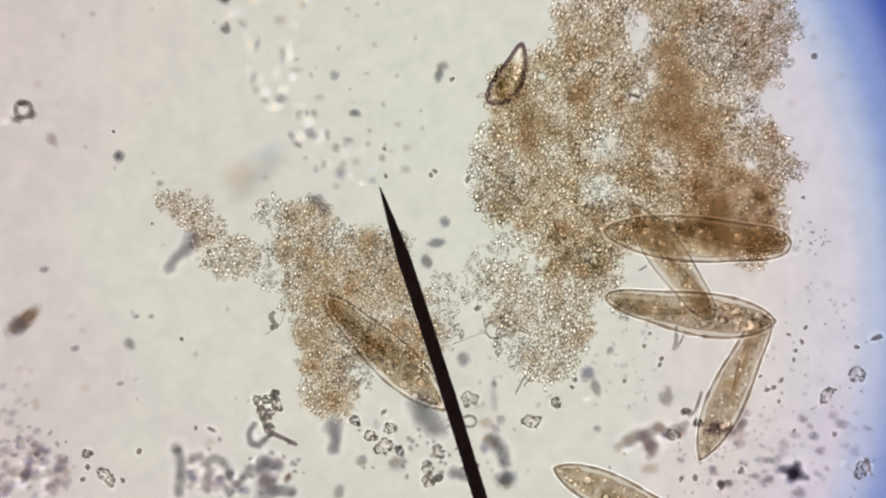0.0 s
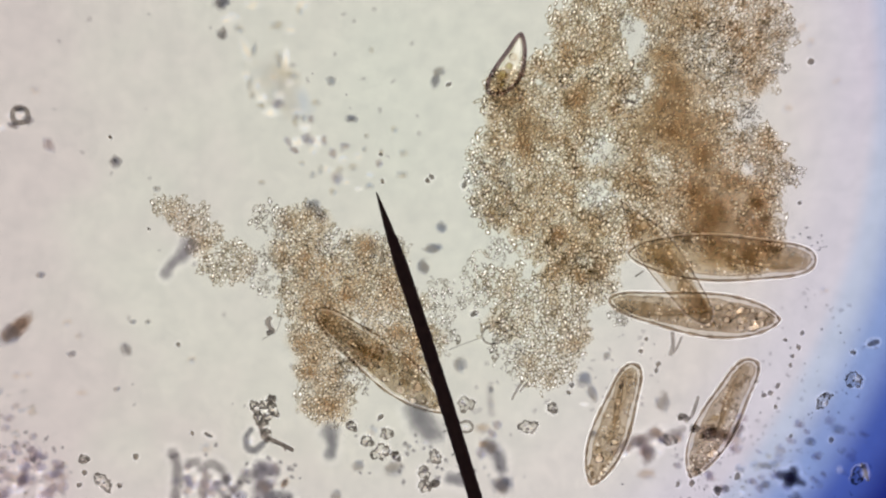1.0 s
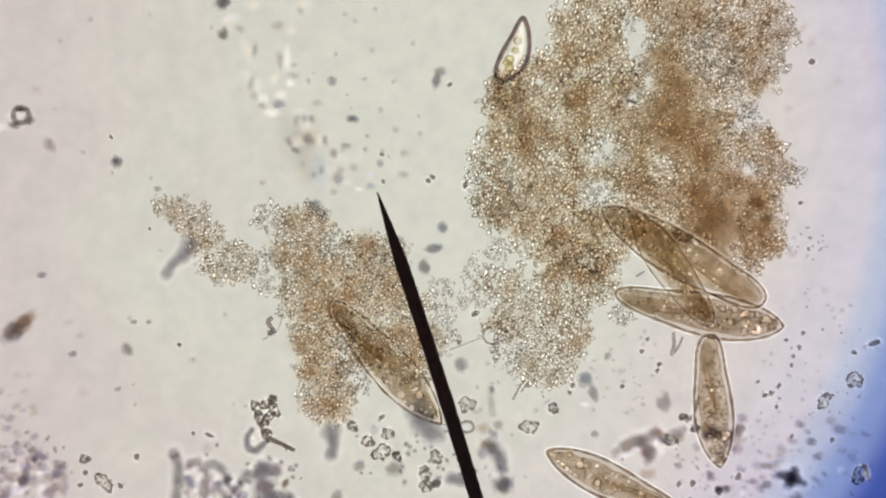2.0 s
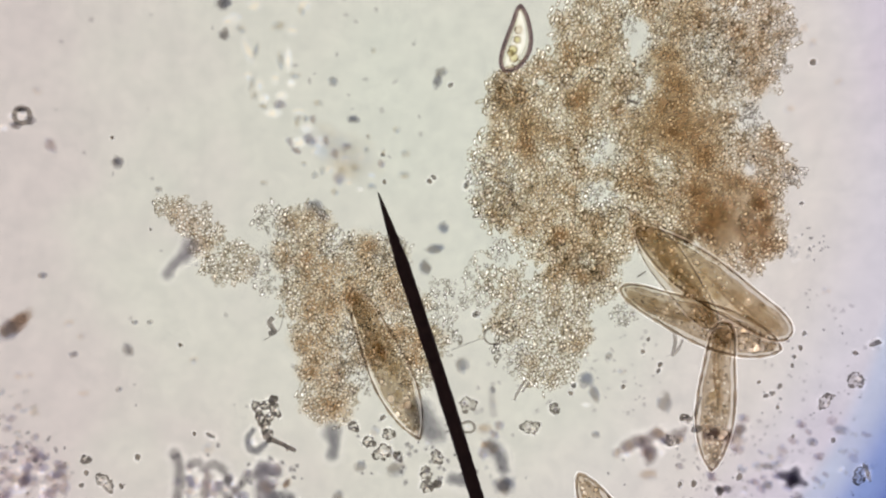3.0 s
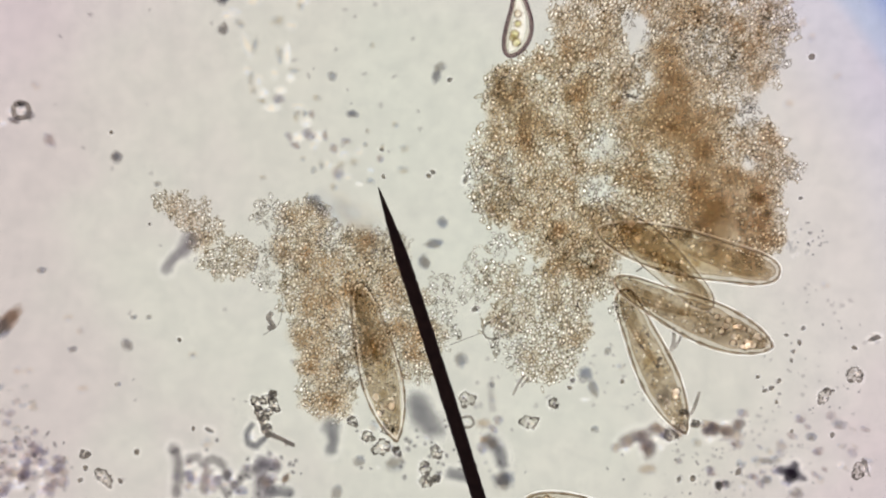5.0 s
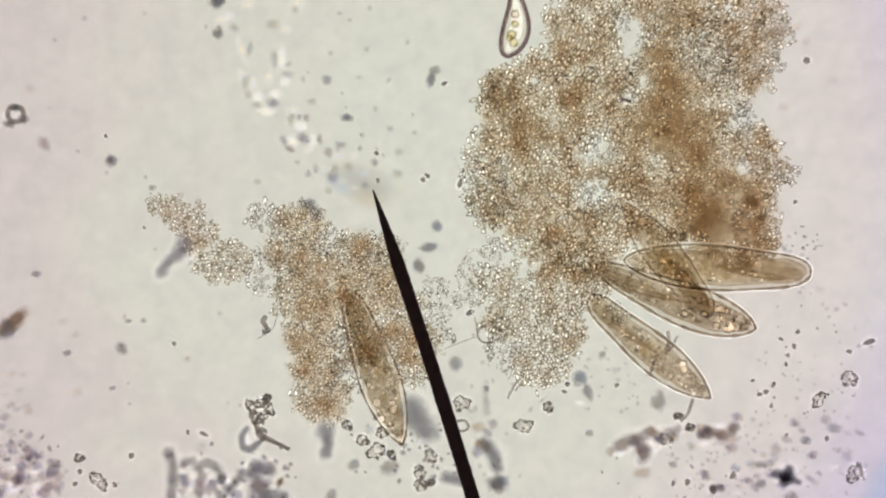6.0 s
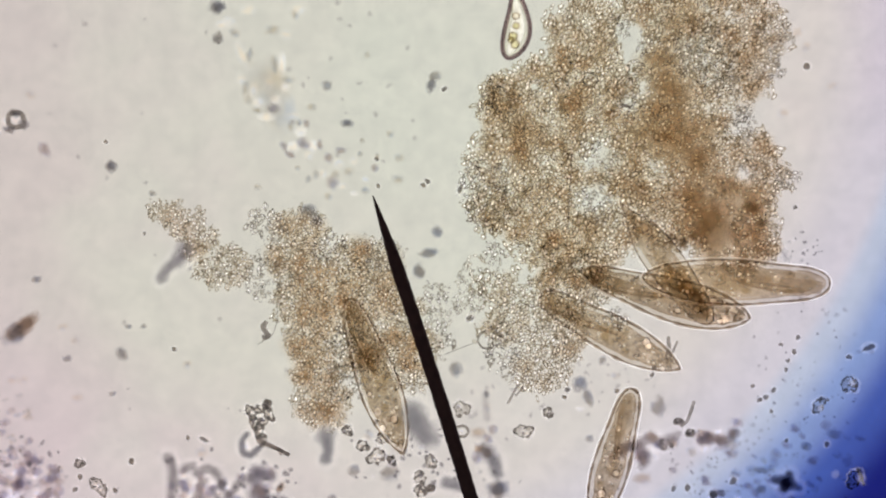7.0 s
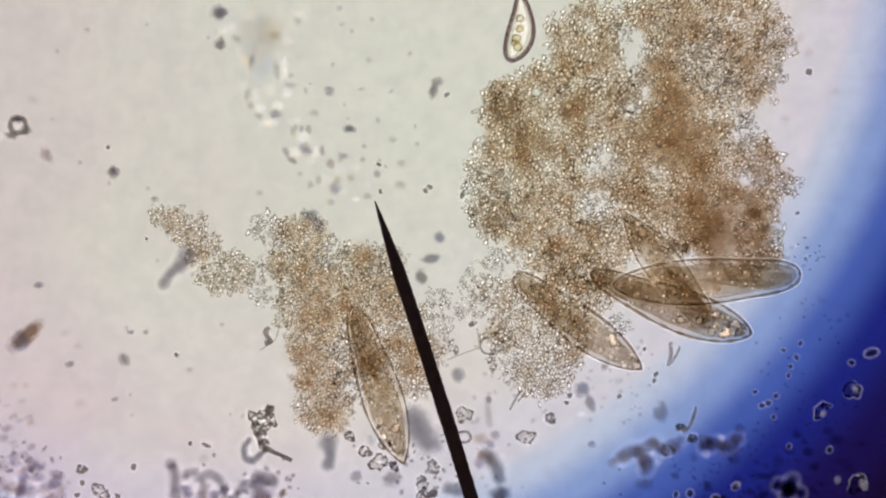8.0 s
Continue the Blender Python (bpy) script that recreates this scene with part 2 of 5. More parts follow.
SMUDGE_DARK = soft_material("dark_smudge", (0.42, 0.41, 0.44, 1), 0.2)
SMUDGE_FAINT = soft_material("faint_smudge", (0.90, 0.89, 0.90, 1))
SMUDGE_VIOLET = soft_material("violet_smudge", (0.69, 0.66, 0.71, 1), 0.2)
SMUDGE_BROWN = soft_material("brown_smudge", (0.87, 0.83, 0.77, 1), 0.15, vary=0.0)
STREAK = lump_material("soft_grey_lump", (0.55, 0.55, 0.585, 1))
STREAK_DARK = lump_material("soft_dark_lump", (0.59, 0.575, 0.615, 1), (0.03, 0.028, 0.028, 1))
STREAK_BLACK = lump_material("soft_black_lump", (0.36, 0.35, 0.39, 1))
STREAK_FAINT = lump_material("soft_faint_lump", (0.86, 0.85, 0.86, 1))
STREAK_SOFT = lump_material("soft_pale_lump", (0.65, 0.64, 0.655, 1))
STREAK_RUST = lump_material("soft_rusty_lump", (0.66, 0.64, 0.64, 1), (0.095, 0.076, 0.073, 1))
LUMP_HALO = lump_halo_material()
SMUDGE_RUST = soft_material("rust_smudge", (0.76, 0.715, 0.695, 1), 0.2)
SMUDGE_MID = soft_material("mid_grey_smudge", (0.72, 0.70, 0.745, 1), 0.2)
SMUDGE_PALE = soft_material("pale_grey_smudge", (0.81, 0.81, 0.815, 1), 0.1)
SMUDGE_TEAR = soft_material("tear_brown", (0.66, 0.58, 0.52, 1), 0.4, vary=0.3)
BALL = soft_material("ball_brown", (0.68, 0.62, 0.55, 1), 0.4, vary=0.2)
# Halos and glows: painted light that brightens the water at specks.
HALO = soft_material("bright_halo", (1, 1, 1, 1), 0.0, 0.26)
GLOW = soft_material("clear_droplet", (1, 1, 1, 1), 0.0, 0.27, [(0.0, (1, 1, 1, 1)), (0.45, (0.75, 0.75, 0.75, 1)), (1.0, (0, 0, 0, 1))])
GLOW_FAINT = soft_material("faint_glow", (1, 1, 1, 1), 0.0, 0.15, [(0.0, (1, 1, 1, 1)), (0.4, (0.6, 0.6, 0.6, 1)), (1.0, (0, 0, 0, 1))])
PATCH = soft_material("brown_patch", (0.85, 0.80, 0.735, 1), 0.25, vary=0.0)
SWIMMER = soft_material("swimmer_haze", (0.85, 0.815, 0.775, 1))
SWIMMER_BLUE = soft_material("swimmer_haze_blue", (0.90, 0.905, 0.925, 1))
# Colour of the vignette's dark outer part.
VIGNETTE_DARK = solid_material("vignette_violet", (0.10, 0.032, 0.23, 1), (0.12, 0.036, 0.27, 1), 2.0, 0.9)
STEEL = solid_material("blackened_metal", (0.06, 0.022, 0.020, 1), (0.10, 0.042, 0.036, 1), 60.0, 0.6)


# ---- mesh helpers ----
def ico(level):
    bm = bmesh.new()
    bmesh.ops.create_icosphere(bm, subdivisions=level, radius=1.0)
    v = np.array([p.co[:] for p in bm.verts])
    f = np.array([[q.index for q in p.verts] for p in bm.faces])
    bm.free()
    return v, f


ICO = {k: ico(k) for k in (1, 2, 3)}


def mesh_of(name, verts, faces, material, smooth=True, flat_map=None):
    """flat_map: for each vertex, where it lies on the map of its grain."""
    me = bpy.data.meshes.new(name)
    me.from_pydata([tuple(v) for v in verts], [], [tuple(int(i) for i in f) for f in faces])
    me.polygons.foreach_set("use_smooth", [smooth] * len(me.polygons))
    me.materials.append(material)
    if flat_map is not None:
        corner = np.empty(len(me.loops), dtype=np.int32)
        me.loops.foreach_get("vertex_index", corner)
        me.uv_layers.new(name="UVMap").data.foreach_set("uv", np.asarray(flat_map)[corner].ravel())
    me.update()
    return me


def joined_balls(name, centres, radii, material, level=2, squash=None, rng=None, rough=0.0, lie=None):
    """Many small round bodies in one mesh; squash: widths along x, y, z for each; lie: the way that most of them point."""
    v, f = ICO[level]
    n, k = len(centres), len(v)
    body = np.repeat(v[None], n, 0)
    if rough:
        body = body * (1 + rough * rng.standard_normal((n, k, 1)))
    if squash is not None:
        body = body * squash[:, None, :]
    if rng is not None:
        a = rng.uniform(0, 2 * np.pi, n) if lie is None else rng.normal(lie, 0.7, n)
        c, s = np.cos(a)[:, None], np.sin(a)[:, None]
        body = np.stack([body[..., 0] * c - body[..., 1] * s, body[..., 0] * s + body[..., 1] * c, body[..., 2]], -1)
    body = body * np.asarray(radii)[:, None, None] + np.asarray(centres)[:, None, :]
    faces = (f[None] + (np.arange(n) * k)[:, None, None]).reshape(-1, 3)
    return mesh_of(name, body.reshape(-1, 3), faces, material, True, np.tile(v[:, :2], (n, 1)))


def tube(points, radii, sides=8, squash=1.0):
    """Vertices and faces of a closed tube along points."""
    pts = [Vector(p) for p in points]
    verts, faces = [], []
    for i, p in enumerate(pts):
        way = (pts[min(i + 1, len(pts) - 1)] - pts[max(i - 1, 0)]).normalized()
        side = way.cross(Vector((0, 0, 1)))
        side = side.normalized() if side.length > 1e-6 else Vector((1, 0, 0))
        up = side.cross(way).normalized()
        for j in range(sides):
            a = 2 * math.pi * j / sides
            verts.append(p + radii[i] * (math.cos(a) * side + squash * math.sin(a) * up))
    for i in range(len(pts) - 1):
        for j in range(sides):
            k = (j + 1) % sides
            faces.append((i * sides + j, i * sides + k, (i + 1) * sides + k, (i + 1) * sides + j))
    faces.append(tuple(range(sides - 1, -1, -1)))
    faces.append(tuple(range((len(pts) - 1) * sides, len(pts) * sides)))
    return verts, faces


def ring_tube(points, radius, sides=6, uneven=0.0):
    """A tube along a closed line; uneven: how much its thickness varies."""
    pts = [Vector(p) for p in points]
    n, verts, faces = len(pts), [], []
    for i, p in enumerate(pts):
        way = (pts[(i + 1) % n] - pts[i - 1]).normalized()
        side = way.cross(Vector((0, 0, 1))).normalized()
        for j in range(sides):
            a = 2 * math.pi * j / sides
            k = radius * max(0.25, 1 + uneven * 2 * noise.noise(p / DIV * 0.16 + Vector((n, radius / DIV, 0))))
            verts.append(p + k * (math.cos(a) * side + math.sin(a) * Vector((0, 0, 1))))
    for i in range(n):
        for j in range(sides):
            k, m = (j + 1) % sides, (i + 1) % n
            faces.append((i * sides + j, i * sides + k, m * sides + k, m * sides + j))
    return verts, faces


def part(name, me, parent, label=""):
    ob = new(name, me)
    ob.parent = parent
    return tagged(ob, label)


# ---- the lamp field and the slide ----
def disc(name, radius, z, material, sides=96):
    ring = [(radius * math.cos(2 * math.pi * i / sides), radius * math.sin(2 * math.pi * i / sides), z) for i in range(sides)]
    return mesh_of(name, ring, [tuple(range(sides))], material, False)


FIELD_K = (HEIGHT + LAMP_DEPTH) / HEIGHT
lamp_field = tagged(new("lamp_field", disc("lamp_field", 1.3, 0.0, LAMP)), "round glowing lamp field below the slide, white, its blue rim a painted vignette", "lamp", kind="structure")
lamp_field.scale = (1250 * DIV * FIELD_K,) * 3


def ring_plate(name, inner, outer, material, sides=96):
    """A flat ring round the upright axis."""
    verts = [(r * math.cos(2 * math.pi * i / sides), r * math.sin(2 * math.pi * i / sides), 0.0) for r in (inner, outer) for i in range(sides)]
    return mesh_of(name, verts, [(i, (i + 1) % sides, (i + 1) % sides + sides, i + sides) for i in range(sides)], material, False)


# Added ring, no real part: continues the painted vignette beyond the lamp.
part("field_stop", ring_plate("field_stop", 1.3, 4.0, VIGNETTE_DARK), lamp_field, "dark violet ring added round the lamp field for the vignette")


def box_mesh(name, x0, x1, y0, y1, z0, z1, material):
    bm = bmesh.new()
    bmesh.ops.create_cube(bm, size=1.0, matrix=Matrix.Translation(((x0 + x1) / 2, (y0 + y1) / 2, (z0 + z1) / 2)) @ Matrix.Diagonal((x1 - x0, y1 - y0, z1 - z0, 1)))
    bmesh.ops.bevel(bm, geom=bm.edges[:], offset=0.02, segments=2, affect="EDGES")
    me = bpy.data.meshes.new(name)
    bm.to_mesh(me)
    bm.free()
    me.materials.append(material)
    return me


slide = tagged(new("ground", box_mesh("ground", -1.6, 1.6, -1.2, 1.2, -0.17, 0.0, GLASS)), "clear flat glass microscope slide lit from below", "glass slide", kind="structure")
slide.visible_shadow = False


# ---- the pointer needle of the eyepiece ----
def pointer_needle():
    rng = np.random.default_rng(5)
    a, b = place(672, 331, 0.125), place(860, 915, 0.075)
    c = place(960, 1222, 0.016)
    ob = new("pointer_needle")
    ob.location = a
    line, wide = [], []
    for i in range(150):
        u = i / 149
        p = a.lerp(b, u / 0.62) if u < 0.62 else b.lerp(c, (u - 0.62) / 0.38)
        bow = math.sin(min(1.0, u / 0.62) * math.pi) * 0.0024
        line.append(p - a + Vector((bow, bow * 0.3, 0)))
        w = 0.0008 + 0.0088 * min(1.0, u / 0.13) ** 0.85 + 0.0014 * u
        wide.append(w * (1 + 0.028 * rng.standard_normal()))
    part("shaft", mesh_of("shaft", *tube(line, wide, 14), STEEL), ob)
    return tagged(ob, "straight black metal pointer needle with a sharp tip", "needle")


needle = pointer_needle()


# ---- the brown granular clumps ----
def clump_field(blobs, holes):
    b, h = np.array(blobs, float), np.array(holes, float).reshape(-1, 3)

    def field(x, y):
        d = np.sqrt((x[:, None] - b[:, 0]) ** 2 + (y[:, None] - b[:, 1]) ** 2) / b[:, 2]
        f = np.clip(1.25 - d, 0, 1).max(1)
        if len(h):
            g = np.sqrt((x[:, None] - h[:, 0]) ** 2 + (y[:, None] - h[:, 1]) ** 2) / h[:, 2]
            f = f * np.clip((g.min(1) - 0.55) / 0.75, 0.0, 1)
        return f
    return field


def waver(x, y, size, seed):
    return np.array([noise.noise(Vector((px / size + seed, py / size, seed * 1.7))) for px, py in zip(x, y)])


def to_slide(x, y, z):
    k = DIV * (HEIGHT - z) / HEIGHT
    return np.stack([(x - 784) * k, (441 - y) * k, z], 1)


def clump(name, blobs, holes, gap, material, label, seed, size=3.2, deep=0.05, low=0.018, fill=1.0, calm=()):
    """A loose clump of grains packed about gap apart; blobs and holes: rounds of the plan, in divisions of the camera's
    view; calm: rounds with fewer grains.
    """
    rng = np.random.default_rng(seed)
    b = np.array(blobs, float)
    lo, hi = (b[:, :2] - 1.3 * b[:, 2:]).min(0), (b[:, :2] + 1.3 * b[:, 2:]).max(0)
    gx, gy = np.meshgrid(np.arange(lo[0], hi[0], gap), np.arange(lo[1], hi[1], gap * 0.87))
    gx = gx + (np.arange(gy.shape[0]) % 2)[:, None] * gap / 2
    x, y = gx.ravel() + rng.normal(0, gap * 0.24, gx.size), gy.ravel() + rng.normal(0, gap * 0.24, gx.size)
    wx, wy = x + 14 * waver(x, y, 20, seed), y + 14 * waver(x, y, 20, seed + 9)
    f = clump_field(blobs, holes)(wx, wy)
    thin = np.clip(1.05 + 0.55 * waver(x, y, 30, seed + 4), 0.5, 1) * fill
    if calm:
        thin = thin * (1 - 0.45 * np.clip(2 * clump_field(calm, [])(wx, wy), 0, 1))
    keep = rng.random(x.size) < np.clip(f * 3.0 - 0.10, 0, 1) * thin
    x, y, f = x[keep], y[keep], f[keep]
    z = low + deep * np.clip(f * 1.6, 0.08, 1) * rng.random(x.size)
    r = size * rng.uniform(0.65, 1.3, x.size) * DIV
    squash = np.stack([rng.uniform(0.95, 2.5, x.size), rng.uniform(0.65, 1.1, x.size), rng.uniform(0.7, 1.0, x.size)], 1)
    me = joined_balls(name, to_slide(x, y, z), r, material, 2, squash, rng, 0.16, 1.35)
    return tagged(new(name, me), label, "organic debris", kind="stuff")


def slime(blobs, holes, gap, material, label, seed, size=(14, 30), low=0.004, reach=0.35):
    """Soft slime that binds a clump."""
    rng = np.random.default_rng(seed)
    b = np.array(blobs, float)
    lo, hi = (b[:, :2] - b[:, 2:]).min(0), (b[:, :2] + b[:, 2:]).max(0)
    count = int((hi[0] - lo[0]) * (hi[1] - lo[1]) / gap ** 2)
    x, y = rng.uniform(lo[0], hi[0], count), rng.uniform(lo[1], hi[1], count)
    f = clump_field(blobs, holes)(x, y)
    keep = f > reach
    x, y = x[keep], y[keep]
    z = low + 0.012 * rng.random(x.size)
    squash = np.stack([rng.uniform(0.8, 1.3, x.size), rng.uniform(0.7, 1.1, x.size), np.full(x.size, 0.25)], 1)
    me = joined_balls("slime", to_slide(x, y, z), rng.uniform(size[0], size[1], x.size) * DIV, material, 2, squash, rng)
    return tagged(new("slime", me), label, "slime", kind="stuff")


UPPER = [(1050, 55, 75), (1180, 40, 90), (1300, 45, 98), (1000, 150, 80), (915, 165, 52), (1100, 150, 80), (1220, 150, 90), (1320, 100, 64),
         (1290, 200, 60), (920, 265, 74), (1010, 250, 70), (1150, 260, 80), (1250, 270, 90), (1335, 260, 54), (1378, 300, 34), (895, 345, 50),
         (985, 340, 70), (1100, 350, 78), (1200, 350, 72), (1300, 370, 84), (1348, 405, 46), (960, 405, 48), (1050, 420, 66), (1322, 440, 36)]
UPPER_HOLES = [(1132, 50, 34), (1136, 80, 24), (1078, 258, 32), (1066, 338, 34), (1122, 170, 20), (1332, 288, 18), (1322, 203, 26), (1345, 190, 22), (1290, 400, 30)]
LOWER = [(990, 480, 62), (905, 485, 46), (1046, 482, 48), (862, 455, 20), (930, 560, 60), (1000, 590, 46), (955, 635, 42), (885, 570, 28), (1012, 540, 38), (1000, 640, 26)]
LOWER_HOLES = [(952, 452, 32), (900, 445, 34), (862, 455, 16), (912, 606, 24), (955, 545, 12), (880, 582, 18), (935, 475, 18), (868, 540, 16)]
LEFT = [(542, 392, 42), (572, 400, 26), (525, 440, 34), (560, 450, 44), (640, 448, 44), (690, 455, 34), (545, 510, 48), (610, 510, 48),
        (670, 510, 50), (720, 530, 40), (555, 580, 40), (600, 580, 34), (700, 595, 50), (570, 640, 42), (585, 695, 46), (640, 620, 28), (740, 640, 34), (755, 590, 34)]
LEFT_HOLES = [(598, 425, 16), (640, 655, 18), (612, 585, 14)]
FRAGMENT = [(292, 355, 20), (315, 362, 28), (342, 380, 32), (372, 415, 32), (400, 450, 42), (428, 460, 28)]
DENSE = [(1204, 160, 56), (1180, 118, 44), (1230, 222, 48), (1182, 205, 44), (1282, 362, 64), (1322, 340, 40), (1336, 395, 38), (1290, 408, 44)]
TANNED = [(902, 172, 30), (930, 205, 44), (1024, 195, 50), (980, 225, 46), (1144, 295, 54), (1254, 285, 50), (1232, 12, 34), (1024, 385, 46), (1100, 300, 40),
          (1060, 420, 34), (1180, 240, 50), (1085, 90, 40), (1170, 360, 44)]
GAPS = [(1165, 60, 22), (1108, 30, 20), (1140, 105, 20), (1075, 258, 30), (1066, 346, 34), (1122, 165, 32), (1332, 288, 22), (1325, 205, 30), (1255, 78, 54), (1290, 110, 40), (1300, 130, 26), (892, 432, 22),
        (1105, 548, 22), (905, 610, 34), (625, 650, 36), (625, 590, 30), (600, 425, 30), (480, 372, 26), (500, 400, 22), (690, 430, 34), (485, 455, 36), (470, 485, 26), (880, 345, 44), (870, 300, 36),
        (1384, 45, 28), (1382, 105, 22), (1405, 300, 20)]
SPARSE = [(795, 512, 30), (845, 515, 30), (800, 590, 22), (840, 470, 20), (790, 550, 24)]
KNOTS = [(560, 585, 34), (725, 600, 38), (585, 700, 30), (550, 400, 32), (545, 520, 40), (1025, 585, 28), (645, 450, 26), (600, 520, 36), (1010, 500, 32), (560, 640, 30)]
KNOB = [(892, 150, 28), (880, 165, 20), (905, 165, 24)]

slime(UPPER, UPPER_HOLES + [(1250, 85, 50), (1285, 105, 40)], 16, SLIME, "thin brown slime that binds the thick clump", 31)
slime(LOWER, LOWER_HOLES, 25, SLIME, "thin tan slime in the trailing clump", 32, reach=0.4)
slime(LEFT, LEFT_HOLES, 17, SLIME, "thin tan slime in the loose clump", 33)
slime(FRAGMENT, [], 32, SLIME, "thin tan slime in the small fragment", 36)
slime(DENSE, [], 19, SLIME_DARK, "dark brown slime in the heart of the clump", 34, (26, 46), 0.072, 0.2)
slime(TANNED, [], 31, SLIME_DARK, "brown slime patches in the thick clump", 37, (28, 50), 0.05)
slime(KNOTS, [], 21, SLIME, "brown slime knots in the tan clump", 35, low=0.04)
slime(KNOB, [], 21, SLIME_DARK, "brown slime over the small clear cell", 38, (10, 18), 0.06)
clump("brown_clump", UPPER, UPPER_HOLES, 6.6, GRAIN, "thick brown clump of tiny round algae grains with clear gaps", 11, 3.75, calm=DENSE)
clump("brown_clump", LOWER, LOWER_HOLES, 6.4, GRAIN_PALE, "thin pale brown clump of tiny grains trailing below the thick one", 12, 3.4, deep=0.035)
clump("brown_clump", LEFT, LEFT_HOLES, 6.0, GRAIN_PALE, "loose tan clump of fine grains beside the pointer needle", 13, 3.1, deep=0.035)
clump("clump_fragment", FRAGMENT, [], 6.0, GRAIN_PALE, "small tapering tan fragment of fine grains", 14, 3.1, deep=0.025)
clump("pale_clump", GAPS, [], 6.2, GRAIN_GREY, "sparse clear grey grains in the gaps and edges of the clumps", 17, 3.0, deep=0.03, fill=0.62)
clump("pale_clump", SPARSE, [], 6.0, GRAIN_GREY, "thin veil of clear grey grains beside the needle", 19, 2.7, deep=0.02, fill=0.62)
clump("pale_clump", KNOB, [], 6.4, GRAIN_GREY, "knob of grey grains at the edge of the thick clump", 18, 2.8, deep=0.01, low=0.062, fill=0.55)


# ---- slipper-shaped swimming cells ----
def slipper(length, width, thick, tip=0.8, bend=0.0, blunt=0.5, grow=1.0, slim=0.12, nx=44, sides=28):
    """A slipper-shaped body along x: blunt in front (+x), tapering behind; tip: how pointed the rear is, more is sharper."""
    verts, faces = [], []
    for i in range(nx + 1):
        u = -math.cos(math.pi * i / nx)
        q = blunt if u > 0 else blunt + (tip - blunt) * min(1.0, -2 * u)
        w = max(1e-5, 1 - abs(u) ** 2.7) ** q * (1 - 0.09 * math.exp(-((u - 0.5) / 0.28) ** 2)) * (1 + 0.06 * math.exp(-((u + 0.15) / 0.4) ** 2))
        w = w * (1 - slim * u)
        x, y = u * length / 2 * grow, bend * length * (u * u - 0.4)
        w = w * grow if grow <= 1 else w + (grow - 1) * length / width * 0.9 * max(0.0, 1 - abs(u) ** 8)
        for j in range(sides):
            a = 2 * math.pi * j / sides
            verts.append((x, y + w * width / 2 * math.cos(a), w * thick / 2 * math.sin(a)))
    for i in range(nx):
        for j in range(sides):
            k = (j + 1) % sides
            faces.append((i * sides + j, i * sides + k, (i + 1) * sides + k, (i + 1) * sides + j))
    return verts, faces


def outline_of(verts, off=0.0, sides=28):
    """The widest line round a slipper body, moved outwards by off."""
    rows = len(verts) // sides
    line = [Vector(verts[i * sides]) for i in range(rows)] + [Vector(verts[i * sides + sides // 2]) for i in range(rows - 2, 0, -1)]
    n, out = len(line), []
    for i, p in enumerate(line):
        way = line[(i + 1) % n] - line[i - 1]
        out.append(p + off * Vector((-way.y, way.x, 0)).normalized())
    return out


